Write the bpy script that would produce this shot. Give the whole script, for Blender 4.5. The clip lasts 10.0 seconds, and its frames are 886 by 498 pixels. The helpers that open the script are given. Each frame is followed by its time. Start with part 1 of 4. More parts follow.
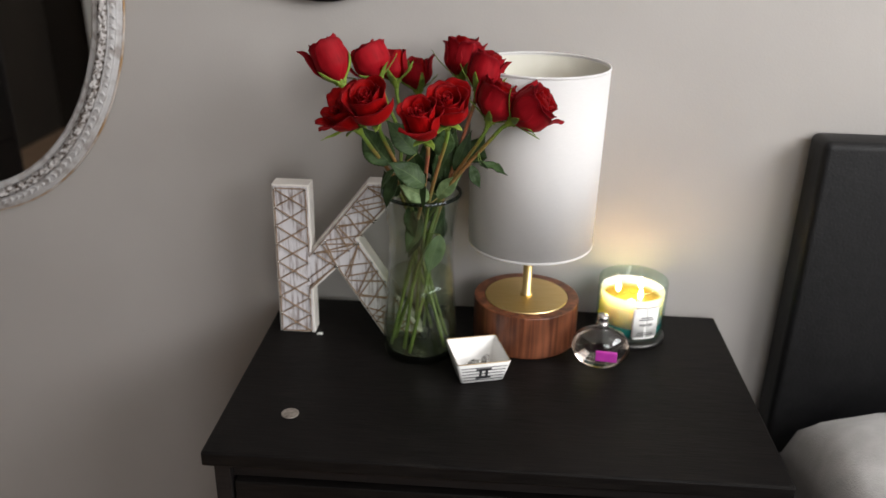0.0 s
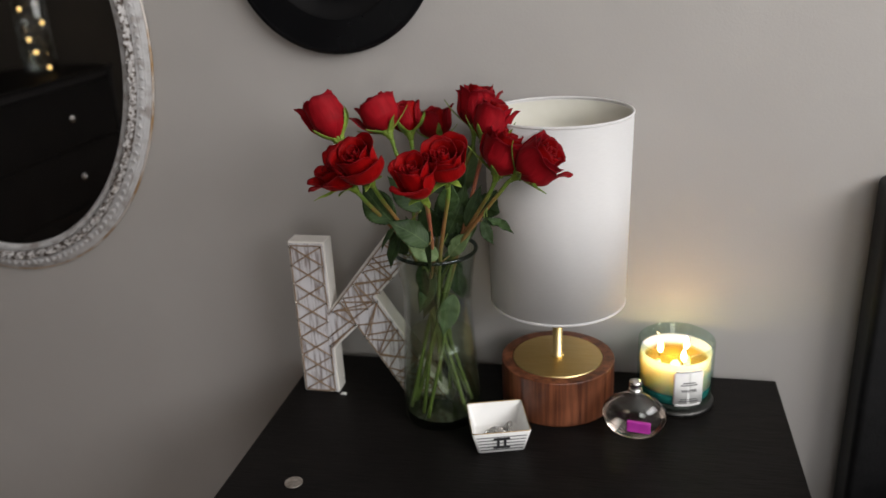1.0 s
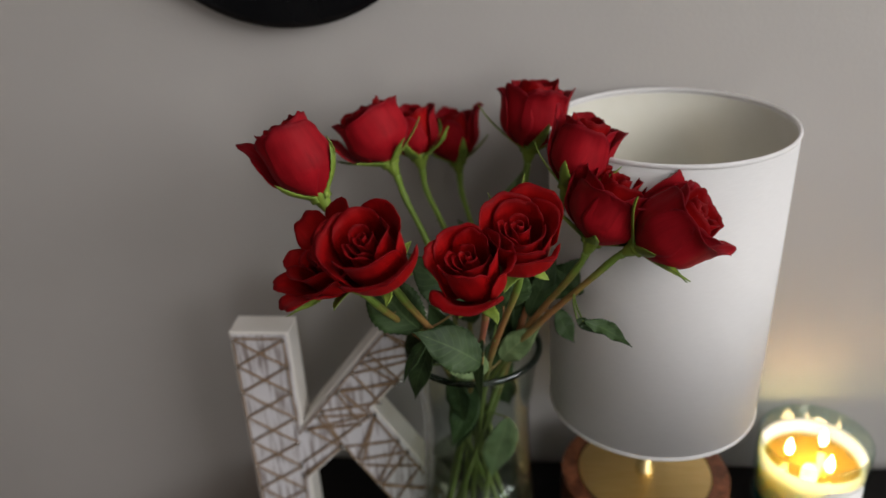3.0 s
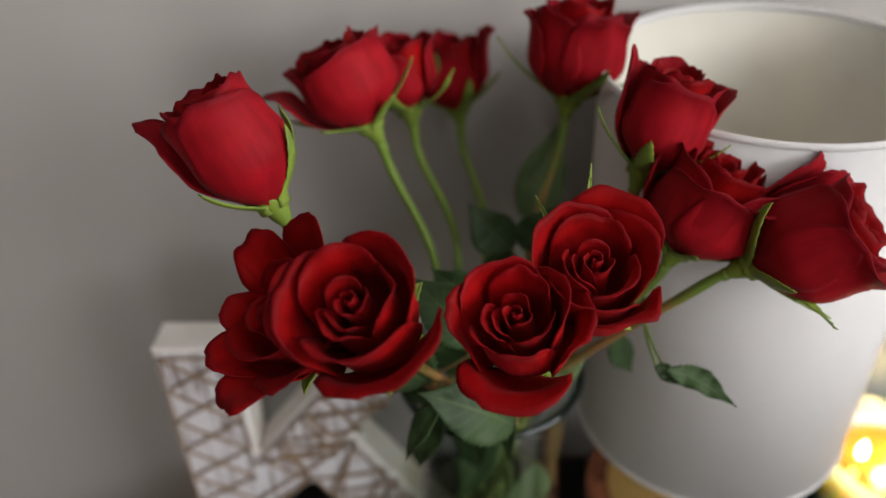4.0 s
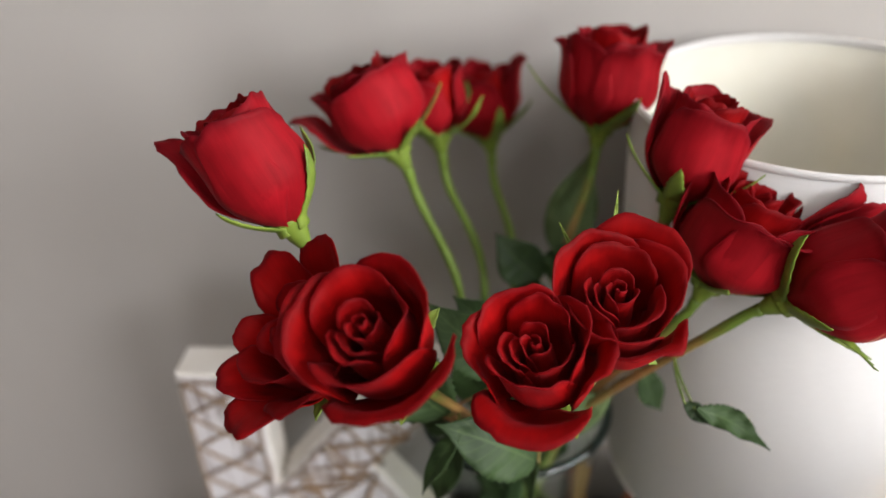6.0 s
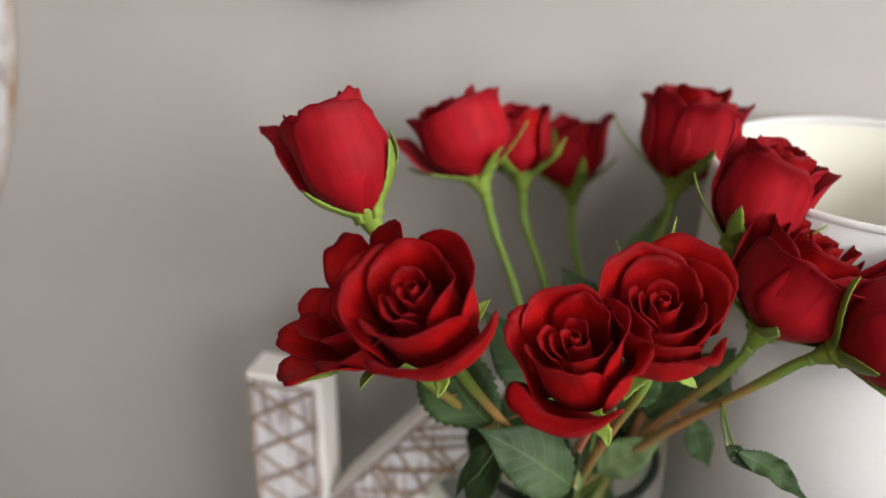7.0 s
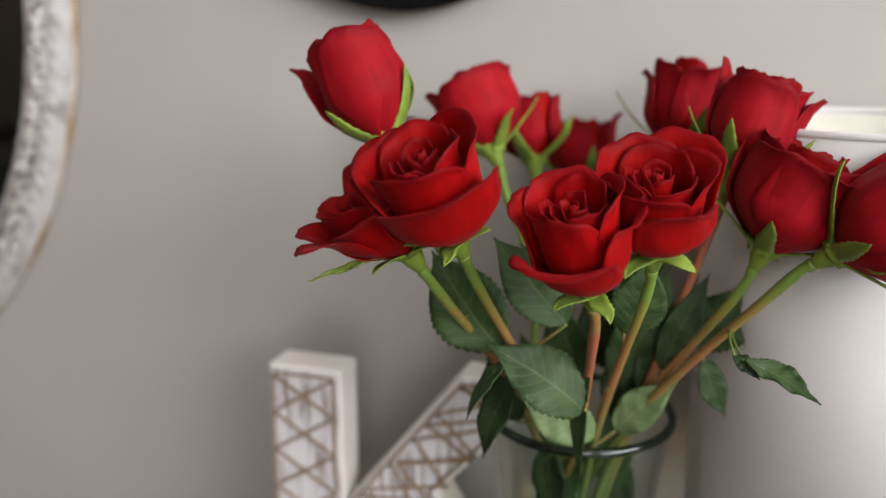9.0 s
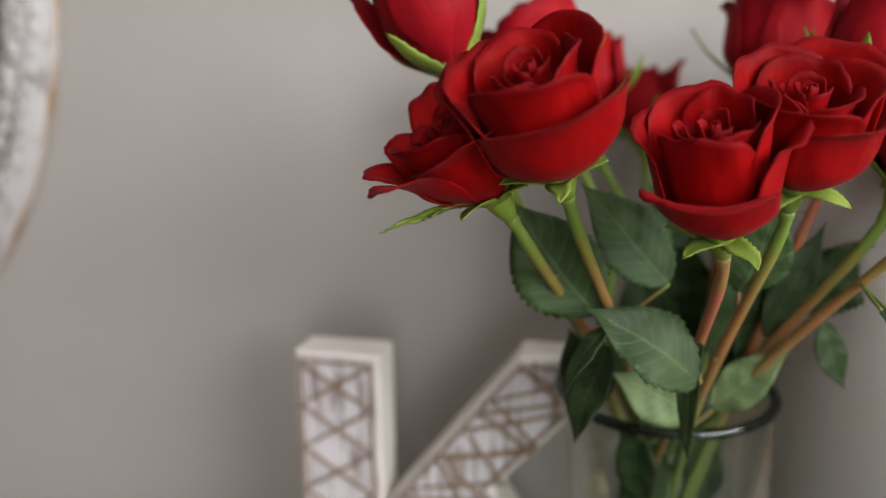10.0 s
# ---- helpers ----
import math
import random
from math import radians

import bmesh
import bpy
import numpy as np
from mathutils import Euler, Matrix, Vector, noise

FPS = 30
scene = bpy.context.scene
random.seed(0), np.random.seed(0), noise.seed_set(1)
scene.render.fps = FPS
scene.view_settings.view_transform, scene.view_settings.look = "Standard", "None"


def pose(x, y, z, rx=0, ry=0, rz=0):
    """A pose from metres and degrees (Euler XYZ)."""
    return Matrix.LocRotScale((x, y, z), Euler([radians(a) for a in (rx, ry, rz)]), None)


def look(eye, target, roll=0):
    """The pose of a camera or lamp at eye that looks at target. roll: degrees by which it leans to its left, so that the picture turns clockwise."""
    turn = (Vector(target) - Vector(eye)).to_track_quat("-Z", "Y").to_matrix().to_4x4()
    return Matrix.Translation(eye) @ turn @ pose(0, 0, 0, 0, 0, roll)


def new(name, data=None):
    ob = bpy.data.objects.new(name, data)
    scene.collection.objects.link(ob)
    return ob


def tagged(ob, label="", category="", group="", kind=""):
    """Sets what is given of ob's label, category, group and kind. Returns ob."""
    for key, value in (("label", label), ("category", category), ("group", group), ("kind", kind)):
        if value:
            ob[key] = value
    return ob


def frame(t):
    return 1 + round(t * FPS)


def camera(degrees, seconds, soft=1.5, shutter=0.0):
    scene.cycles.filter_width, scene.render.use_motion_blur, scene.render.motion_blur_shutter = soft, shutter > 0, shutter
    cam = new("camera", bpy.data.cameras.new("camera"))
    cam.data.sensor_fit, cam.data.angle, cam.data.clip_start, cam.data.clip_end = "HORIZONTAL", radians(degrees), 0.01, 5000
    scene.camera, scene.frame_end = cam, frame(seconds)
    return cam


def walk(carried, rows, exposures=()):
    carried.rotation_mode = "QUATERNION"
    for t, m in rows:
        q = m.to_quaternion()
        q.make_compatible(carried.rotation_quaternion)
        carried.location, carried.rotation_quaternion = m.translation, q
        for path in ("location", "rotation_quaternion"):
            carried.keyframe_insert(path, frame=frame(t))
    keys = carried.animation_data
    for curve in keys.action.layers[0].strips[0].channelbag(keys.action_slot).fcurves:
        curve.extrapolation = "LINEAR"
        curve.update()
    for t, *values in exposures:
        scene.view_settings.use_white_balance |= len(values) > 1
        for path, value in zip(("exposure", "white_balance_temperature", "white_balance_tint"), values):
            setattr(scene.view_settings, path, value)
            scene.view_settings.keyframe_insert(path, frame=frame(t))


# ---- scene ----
cam = camera(56.2, 10.0, soft=1.5)
PATH = [
    (0, (0.139, -0.024, 1.455), (0.022, 1.811, 0.668), 1.1),
    (0.5, (0.268, 0.044, 1.477), (-0.095, 1.86, 0.722), -0.5),
    (1, (0.29, 0.076, 1.465), (-0.132, 1.895, 0.75), -2.9),
    (1.5, (0.281, 0.08, 1.471), (-0.126, 1.905, 0.761), -3.5),
    (2, (0.246, 0.17, 1.474), (-0.122, 2.026, 0.825), -4.0),
    (2.5, (0.137, 0.38, 1.469), (-0.121, 2.218, 0.723), -2.2),
    (2.7, (0.108, 0.438, 1.464), (-0.124, 2.258, 0.669), -2.5),
    (3.8, (0.032, 0.718, 1.427), (-0.066, 2.36, 0.288), -2.7),
    (4, (0.022, 0.744, 1.424), (-0.053, 2.377, 0.273), -2.3),
    (4.5, (0.016, 0.763, 1.422), (-0.06, 2.407, 0.286), -2.2),
    (5, (0.013, 0.763, 1.422), (-0.045, 2.412, 0.291), -1.8),
    (6.3, (0.040, 0.740, 1.409), (-0.198, 2.438, 0.378), -1.9),
    (6.5, (0.045, 0.732, 1.404), (-0.239, 2.446, 0.414), -0.7),
    (7, (0.056, 0.707, 1.382), (-0.373, 2.468, 0.536), 1.1),
    (7.5, (0.078, 0.679, 1.359), (-0.435, 2.463, 0.615), 0.6),
    (8, (0.084, 0.654, 1.33), (-0.458, 2.472, 0.696), 0.1),
    (8.5, (0.079, 0.641, 1.301), (-0.458, 2.489, 0.755), 0.2),
    (9, (0.087, 0.647, 1.272), (-0.465, 2.509, 0.794), 0.3),
    (9.5, (0.069, 0.665, 1.256), (-0.478, 2.553, 0.891), 0.9),
    (10, (0.017, 0.692, 1.23), (-0.456, 2.579, 0.767), -0.5),
]
EXPOSURES = [(0, 0.0), (0.6, -0.3), (1.5, -0.5), (2.5, -0.78), (3.3, -0.3), (4.5, -0.03), (5.0, 0.27), (5.3, 0.33), (6.5, 0.4), (10, 0.35)]
cam.data.dof.use_dof = True
cam.data.dof.aperture_fstop = 3.7
walk(cam, [(t, look(eye, target, roll)) for t, eye, target, roll in PATH], EXPOSURES)

# ---- world and light ----
WALL_Y = 1.315
TOP_Z = 0.78
X0, X1, Y0, CEIL = -2.7, 1.85, -2.5, 2.6
WIN_Y0, WIN_Y1, WIN_Z0, WIN_Z1 = -1.6, 0.9, 1.5, 2.55
SW_X0, SW_X1, SW_Z0, SW_Z1 = 0.55, 1.65, 0.9, 2.3

world = bpy.data.worlds.new("world")
scene.world = world
world.use_nodes = True
wn = world.node_tree.nodes
sky = wn.new("ShaderNodeTexSky")
sky.sky_type = "NISHITA"
sky.sun_disc = False
sky.sun_elevation, sky.sun_rotation = radians(35), radians(200)
wn["Background"].inputs[1].default_value = 0.1
world.node_tree.links.new(sky.outputs[0], wn["Background"].inputs[0])


def area_lamp(name, eye, target, sx, sy, watts, colour):
    data = bpy.data.lights.new(name, "AREA")
    data.shape, data.size, data.size_y, data.energy, data.color = "RECTANGLE", sx, sy, watts, colour
    ob = new(name, data)
    ob.matrix_world = look(eye, target)
    return ob


area_lamp("window_light", (X1 + 0.02, (WIN_Y0 + WIN_Y1) / 2, (WIN_Z0 + WIN_Z1) / 2), (0, (WIN_Y0 + WIN_Y1) / 2, (WIN_Z0 + WIN_Z1) / 2),
          WIN_Y1 - WIN_Y0, WIN_Z1 - WIN_Z0, 104, (0.98, 0.97, 0.97))
# weak fill added from behind to brighten the shaded fronts
area_lamp("back_fill_light", ((SW_X0 + SW_X1) / 2, Y0 - 0.02, (SW_Z0 + SW_Z1) / 2), ((SW_X0 + SW_X1) / 2, 0, (SW_Z0 + SW_Z1) / 2),
          SW_X1 - SW_X0, SW_Z1 - SW_Z0, 30, (0.98, 0.97, 0.97))


# ---- materials ----
def material(name, colour, rough=0.6, metal=0.0, second=None, scale=20.0, detail=4.0, stretch=(1, 1, 1), contrast=(0.35, 0.65),
             bump=0.0, bump_scale=None, sheen=0.0, transmit=0.0, ior=1.45, coat=0.0, random_value=0.0, subsurface=0.0, blotch=None, spec=0.5):
    m = bpy.data.materials.new(name)
    m.use_nodes = True
    n, l = m.node_tree.nodes, m.node_tree.links
    b = n["Principled BSDF"]
    b.inputs["Roughness"].default_value = rough
    b.inputs["Metallic"].default_value = metal
    b.inputs["IOR"].default_value = ior
    b.inputs["Transmission Weight"].default_value = transmit
    b.inputs["Coat Weight"].default_value = coat
    b.inputs["Coat Roughness"].default_value = 0.12
    b.inputs["Sheen Weight"].default_value = sheen
    b.inputs["Specular IOR Level"].default_value = spec
    if subsurface:
        b.inputs["Subsurface Weight"].default_value = subsurface
        b.inputs["Subsurface Radius"].default_value = (0.050, 0.042, 0.022)
        b.inputs["Subsurface Scale"].default_value = 1.5
    b.inputs["Base Color"].default_value = (*colour, 1)
    coord = n.new("ShaderNodeTexCoord")
    mapping = n.new("ShaderNodeMapping")
    mapping.inputs["Scale"].default_value = stretch
    l.new(coord.outputs["Object"], mapping.inputs[0])
    out = None
    if second is not None:
        tex = n.new("ShaderNodeTexNoise")
        tex.inputs["Scale"].default_value = scale
        tex.inputs["Detail"].default_value = detail
        l.new(mapping.outputs[0], tex.inputs["Vector"])
        ramp = n.new("ShaderNodeValToRGB")
        ramp.color_ramp.elements[0].position, ramp.color_ramp.elements[1].position = contrast
        ramp.color_ramp.elements[0].color, ramp.color_ramp.elements[1].color = (*colour, 1), (*second, 1)
        l.new(tex.outputs[0], ramp.inputs[0])
        out = ramp.outputs[0]
        if blotch:
            tex2 = n.new("ShaderNodeTexNoise")
            tex2.inputs["Scale"].default_value = blotch[0]
            l.new(coord.outputs["Object"], tex2.inputs["Vector"])
            r2 = n.new("ShaderNodeMapRange")
            r2.inputs[1].default_value, r2.inputs[2].default_value = 0.3, 0.7
            r2.inputs[3].default_value, r2.inputs[4].default_value = 1 - blotch[1], 1 + blotch[1]
            l.new(tex2.outputs[0], r2.inputs[0])
            mul = n.new("ShaderNodeMix")
            mul.data_type, mul.blend_type = "RGBA", "MULTIPLY"
            mul.inputs[0].default_value = 1
            l.new(out, mul.inputs[6])
            l.new(r2.outputs[0], mul.inputs[7])
            out = mul.outputs[2]
    if random_value:
        info = n.new("ShaderNodeObjectInfo")
        r = n.new("ShaderNodeMapRange")
        r.inputs[3].default_value, r.inputs[4].default_value = 1 - random_value, 1 + random_value
        l.new(info.outputs["Random"], r.inputs[0])
        hsv = n.new("ShaderNodeHueSaturation")
        hsv.inputs["Color"].default_value = (*colour, 1)
        if out:
            l.new(out, hsv.inputs["Color"])
        l.new(r.outputs[0], hsv.inputs["Value"])
        out = hsv.outputs[0]
    if out:
        l.new(out, b.inputs["Base Color"])
    if bump:
        tb = n.new("ShaderNodeTexNoise")
        tb.inputs["Scale"].default_value = bump_scale or scale
        tb.inputs["Detail"].default_value = 5
        l.new(mapping.outputs[0], tb.inputs["Vector"])
        bp = n.new("ShaderNodeBump")
        bp.inputs["Strength"].default_value = bump
        bp.inputs["Distance"].default_value = 0.002
        l.new(tb.outputs[0], bp.inputs["Height"])
        l.new(bp.outputs[0], b.inputs["Normal"])
    return m


def glowing(name, colour, strength):
    m = bpy.data.materials.new(name)
    m.use_nodes = True
    b = m.node_tree.nodes["Principled BSDF"]
    b.inputs["Base Color"].default_value = (*colour, 1)
    b.inputs["Emission Color"].default_value = (*colour, 1)
    b.inputs["Emission Strength"].default_value = strength
    return m


M_WALL = material("wall_paint", (0.365, 0.344, 0.325), 0.85, second=(0.395, 0.374, 0.354), scale=2.5, bump=0.12, bump_scale=260)
# taupe set near black: the light falloff across the room is in the colour
M_DIM_TAUPE = material("dimmed_taupe_paint", (0.021, 0.017, 0.0135), 0.9, second=(0.027, 0.022, 0.017), spec=0.2, scale=2.5, bump=0.12, bump_scale=260)
M_CEIL = material("ceiling_paint", (0.78, 0.77, 0.75), 0.9, second=(0.82, 0.81, 0.79), scale=3, bump=0.1, bump_scale=200)
M_FLOOR = material("floor_wood", (0.20, 0.125, 0.075), 0.45, second=(0.30, 0.20, 0.125), scale=6, stretch=(1, 12, 1), bump=0.1, random_value=0.15)
M_BLACK_WOOD = material("black_brown_wood", (0.004, 0.0035, 0.0035), 0.42, second=(0.009, 0.0077, 0.007), spec=0.11, scale=9, stretch=(2, 40, 40), bump=0.25, bump_scale=14, blotch=(5, 0.25))
M_BLACK_SIDE = material("black_brown_board", (0.006, 0.005, 0.005), 0.5, second=(0.011, 0.009, 0.009), spec=0.3, scale=9, stretch=(2, 30, 30), bump=0.15, bump_scale=14)
M_LEATHER = material("black_leather", (0.004, 0.004, 0.0045), 0.5, second=(0.007, 0.007, 0.0075), spec=0.3, scale=60, bump=0.25, bump_scale=220)
M_LINEN = material("grey_bed_linen", (0.40, 0.39, 0.38), 0.9, second=(0.47, 0.46, 0.45), scale=30, bump=0.4, bump_scale=350, sheen=0.2)
M_WHITE_TRIM = material("white_gloss_paint", (0.76, 0.76, 0.74), 0.4, second=(0.8, 0.8, 0.78), scale=4)
M_SHADE = material("white_linen_shade", (0.80, 0.79, 0.79), 0.9, second=(0.84, 0.83, 0.83), scale=120, stretch=(1, 1, 12), bump=0.35, bump_scale=500)
M_SHADE_IN = material("cream_shade_lining", (0.76, 0.74, 0.64), 0.85, second=(0.80, 0.78, 0.69), scale=40)
for m in (M_SHADE, M_SHADE_IN):
    nn, ll = m.node_tree.nodes, m.node_tree.links
    cloth, blend = nn.new("ShaderNodeBsdfTranslucent"), nn.new("ShaderNodeMixShader")
    cloth.inputs[0].default_value = (0.93, 0.91, 0.88, 1)
    blend.inputs[0].default_value = 0.36
    ll.new(nn["Principled BSDF"].outputs[0], blend.inputs[1])
    ll.new(cloth.outputs[0], blend.inputs[2])
    ll.new(blend.outputs[0], nn["Material Output"].inputs[0])
M_WALNUT = material("walnut_veneer", (0.064, 0.018, 0.008), 0.36, second=(0.185, 0.063, 0.029), scale=10, detail=8, stretch=(13, 13, 0.6), contrast=(0.36, 0.64), bump=0.06, bump_scale=12, coat=0.08, blotch=(22, 0.3))
M_BRASS = material("brushed_brass", (0.80, 0.60, 0.27), 0.36, 1.0, second=(0.86, 0.67, 0.34), scale=30, stretch=(1, 14, 1), bump=0.03)
M_GLASS = material("clear_glass", (0.96, 0.985, 0.97), 0.02, transmit=1.0, ior=1.45)
M_WAX = material("cream_wax", (0.90, 0.87, 0.74), 0.45, second=(0.92, 0.89, 0.78), scale=8, subsurface=1.0)
M_FLAME = glowing("candle_flame", (1.0, 0.72, 0.30), 60)
M_FAIRY = glowing("fairy_bulb", (1.0, 0.62, 0.22), 14)
M_PAPER = material("white_paper", (0.78, 0.77, 0.74), 0.7, second=(0.82, 0.81, 0.79), scale=50)
M_INK = material("dark_ink", (0.022, 0.022, 0.024), 0.7)
M_SILVER = material("silver_metal", (0.62, 0.61, 0.60), 0.22, 1.0, second=(0.72, 0.71, 0.70), scale=80)
M_DARK_SILVER = material("tarnished_silver", (0.50, 0.49, 0.48), 0.22, 1.0, second=(0.74, 0.73, 0.71), scale=120)
M_PEWTER = material("dull_pewter", (0.06, 0.058, 0.056), 0.4, 1.0, second=(0.10, 0.097, 0.094), scale=60)
M_TEAL = material("teal_glass_base", (0.03, 0.20, 0.21), 0.15)
M_PINK = material("magenta_label", (0.42, 0.03, 0.32), 0.35, second=(0.48, 0.05, 0.37), scale=60)
M_CERAMIC = material("white_ceramic", (0.78, 0.77, 0.75), 0.25, second=(0.82, 0.81, 0.79), scale=30, coat=0.3)
M_GOLD_EDGE = material("gold_edge", (0.40, 0.27, 0.11), 0.35, 1.0)
M_PLATE = material("black_glaze", (0.004, 0.004, 0.0045), 0.16, second=(0.006, 0.006, 0.0065), scale=12, spec=0.25)
M_MIRROR = material("mirror_silvering", (0.74, 0.74, 0.73), 0.01, 1.0)
M_FRAME = material("distressed_white_frame", (0.070, 0.050, 0.038), 0.6, second=(0.46, 0.44, 0.43), scale=130, detail=9, contrast=(0.40, 0.54), bump=0.7, bump_scale=160)
M_FRAME_PLAIN = material("worn_white_moulding", (0.27, 0.245, 0.23), 0.55, second=(0.44, 0.43, 0.43), scale=45, detail=8, contrast=(0.32, 0.52), bump=0.3, bump_scale=150)
M_GILT = material("worn_gilt_edge", (0.36, 0.22, 0.10), 0.5, 0.3, second=(0.55, 0.50, 0.46), scale=25, contrast=(0.4, 0.6))
M_K_SIDE = material("cream_painted_board", (0.70, 0.66, 0.61), 0.75, second=(0.76, 0.73, 0.69), scale=25, bump=0.2)
M_K_FACE = material("whitewashed_wood", (0.28, 0.235, 0.225), 0.85, second=(0.64, 0.62, 0.64), scale=9, detail=9, stretch=(26, 26, 2.2), contrast=(0.36, 0.50), bump=0.4, bump_scale=12)
M_TWINE = material("jute_twine", (0.22, 0.14, 0.085), 0.95, second=(0.36, 0.245, 0.155), scale=400, bump=0.5, bump_scale=700)
M_STEM = material("rose_stem", (0.12, 0.18, 0.035), 0.5, second=(0.24, 0.115, 0.045), scale=22, contrast=(0.47, 0.64), bump=0.15, bump_scale=200)


def stem_material(name, stops):
    """Bark that changes from the head down: stops of (share of the length, colour)."""
    m = bpy.data.materials.new(name)
    m.use_nodes = True
    nt = m.node_tree
    b = nt.nodes["Principled BSDF"]
    uv = nt.nodes.new("ShaderNodeUVMap")
    sep = nt.nodes.new("ShaderNodeSeparateXYZ")
    tex = nt.nodes.new("ShaderNodeTexCoord")
    nz = nt.nodes.new("ShaderNodeTexNoise")
    nz.inputs["Scale"].default_value = 90
    nz.inputs["Detail"].default_value = 5
    add = nt.nodes.new("ShaderNodeMath")
    add.operation = "MULTIPLY_ADD"
    add.inputs[1].default_value = 0.16
    off = nt.nodes.new("ShaderNodeMath")
    off.operation = "SUBTRACT"
    off.inputs[1].default_value = 0.08
    ramp = nt.nodes.new("ShaderNodeValToRGB")
    el = ramp.color_ramp.elements
    while len(el) < len(stops):
        el.new(0.5)
    for e, (pos, col) in zip(el, stops):
        e.position = pos
        e.color = (*col, 1)
    bmp = nt.nodes.new("ShaderNodeBump")
    bmp.inputs["Strength"].default_value = 0.2
    bmp.inputs["Distance"].default_value = 0.0006
    L = nt.links.new
    L(uv.outputs["UV"], sep.inputs[0])
    L(tex.outputs["Object"], nz.inputs["Vector"])
    L(nz.outputs["Fac"], add.inputs[0])
    L(sep.outputs["Y"], add.inputs[2])
    L(add.outputs[0], off.inputs[0])
    L(off.outputs[0], ramp.inputs["Fac"])
    L(ramp.outputs["Color"], b.inputs["Base Color"])
    L(nz.outputs["Fac"], bmp.inputs["Height"])
    L(bmp.outputs["Normal"], b.inputs["Normal"])
    b.inputs["Roughness"].default_value = 0.48
    b.inputs["Specular IOR Level"].default_value = 0.35
    return m


GREEN, TAN, OLIVE = (0.14, 0.22, 0.035), (0.27, 0.125, 0.045), (0.10, 0.135, 0.035)
M_STEM_TAN = stem_material("green_and_tan_stem", ((0.03, GREEN), (0.10, (0.22, 0.16, 0.04)), (0.19, TAN), (0.40, OLIVE), (0.75, (0.15, 0.20, 0.05))))
M_STEM_RED = stem_material("reddish_stem", ((0.0, (0.20, 0.14, 0.04)), (0.06, (0.30, 0.09, 0.05)), (0.34, (0.26, 0.12, 0.05)), (0.48, OLIVE), (0.75, (0.15, 0.20, 0.05))))
M_STEM_GREEN = stem_material("green_stem", ((0.05, (0.16, 0.25, 0.035)), (0.25, (0.13, 0.20, 0.035)), (0.42, (0.16, 0.14, 0.04)), (0.60, OLIVE), (0.80, (0.15, 0.20, 0.05))))


def leaf_material(name, low, high, rib, seed):
    """A leaf blade with a paler midrib and side veins, its skin puckered between them."""
    m = bpy.data.materials.new(name)
    m.use_nodes = True
    nt = m.node_tree
    L = nt.links.new
    b = nt.nodes["Principled BSDF"]

    def mth(op, a, c=None, d=None):
        n = nt.nodes.new("ShaderNodeMath")
        n.operation = op
        for k, v in enumerate((a, c, d)):
            if v is None:
                continue
            if isinstance(v, (int, float)):
                n.inputs[k].default_value = v
            else:
                L(v, n.inputs[k])
        return n.outputs[0]

    uv = nt.nodes.new("ShaderNodeUVMap")
    sep = nt.nodes.new("ShaderNodeSeparateXYZ")
    L(uv.outputs["UV"], sep.inputs[0])
    tex = nt.nodes.new("ShaderNodeTexCoord")
    nz = nt.nodes.new("ShaderNodeTexNoise")
    nz.inputs["Scale"].default_value = 55
    nz.inputs["Detail"].default_value = 6
    L(tex.outputs["Object"], nz.inputs["Vector"])
    au = mth("ABSOLUTE", mth("SUBTRACT", sep.outputs["X"], 0.5))
    ribm = mth("LESS_THAN", au, 0.022)
    wave = mth("SINE", mth("MULTIPLY", mth("MULTIPLY_ADD", au, -0.42, sep.outputs["Y"]), 62.0))
    vein = mth("POWER", mth("MULTIPLY_ADD", wave, 0.5, 0.5), 9.0)
    lines = mth("MAXIMUM", ribm, mth("MULTIPLY", vein, 0.45))
    mix = nt.nodes.new("ShaderNodeMix")
    mix.data_type = "RGBA"
    L(mth("MULTIPLY_ADD", nz.outputs["Fac"], 2.2, -0.6), mix.inputs["Factor"])
    mix.inputs["A"].default_value = (*low, 1)
    mix.inputs["B"].default_value = (*high, 1)
    mix2 = nt.nodes.new("ShaderNodeMix")
    mix2.data_type = "RGBA"
    L(mth("MULTIPLY", lines, 0.6), mix2.inputs["Factor"])
    L(mix.outputs["Result"], mix2.inputs["A"])
    mix2.inputs["B"].default_value = (*rib, 1)
    info = nt.nodes.new("ShaderNodeObjectInfo")
    hsv = nt.nodes.new("ShaderNodeHueSaturation")
    L(mix2.outputs["Result"], hsv.inputs["Color"])
    L(mth("MULTIPLY_ADD", info.outputs["Random"], 0.6, 0.7), hsv.inputs["Value"])
    L(hsv.outputs["Color"], b.inputs["Base Color"])
    bmp = nt.nodes.new("ShaderNodeBump")
    bmp.inputs["Strength"].default_value = 0.5
    bmp.inputs["Distance"].default_value = 0.0007
    L(mth("SUBTRACT", nz.outputs["Fac"], mth("MULTIPLY", lines, 0.7)), bmp.inputs["Height"])
    L(bmp.outputs["Normal"], b.inputs["Normal"])
    b.inputs["Roughness"].default_value = 0.55
    b.inputs["Specular IOR Level"].default_value = 0.22
    return m


M_NECK = material("rose_neck", (0.13, 0.20, 0.025), 0.5, second=(0.19, 0.27, 0.036), scale=60, bump=0.1)
M_SEPAL = material("rose_sepal", (0.11, 0.17, 0.022), 0.6, second=(0.21, 0.29, 0.038), scale=90, bump=0.2)
M_LEAF = leaf_material("rose_leaf", (0.016, 0.032, 0.011), (0.036, 0.066, 0.020), (0.07, 0.11, 0.04), 1)
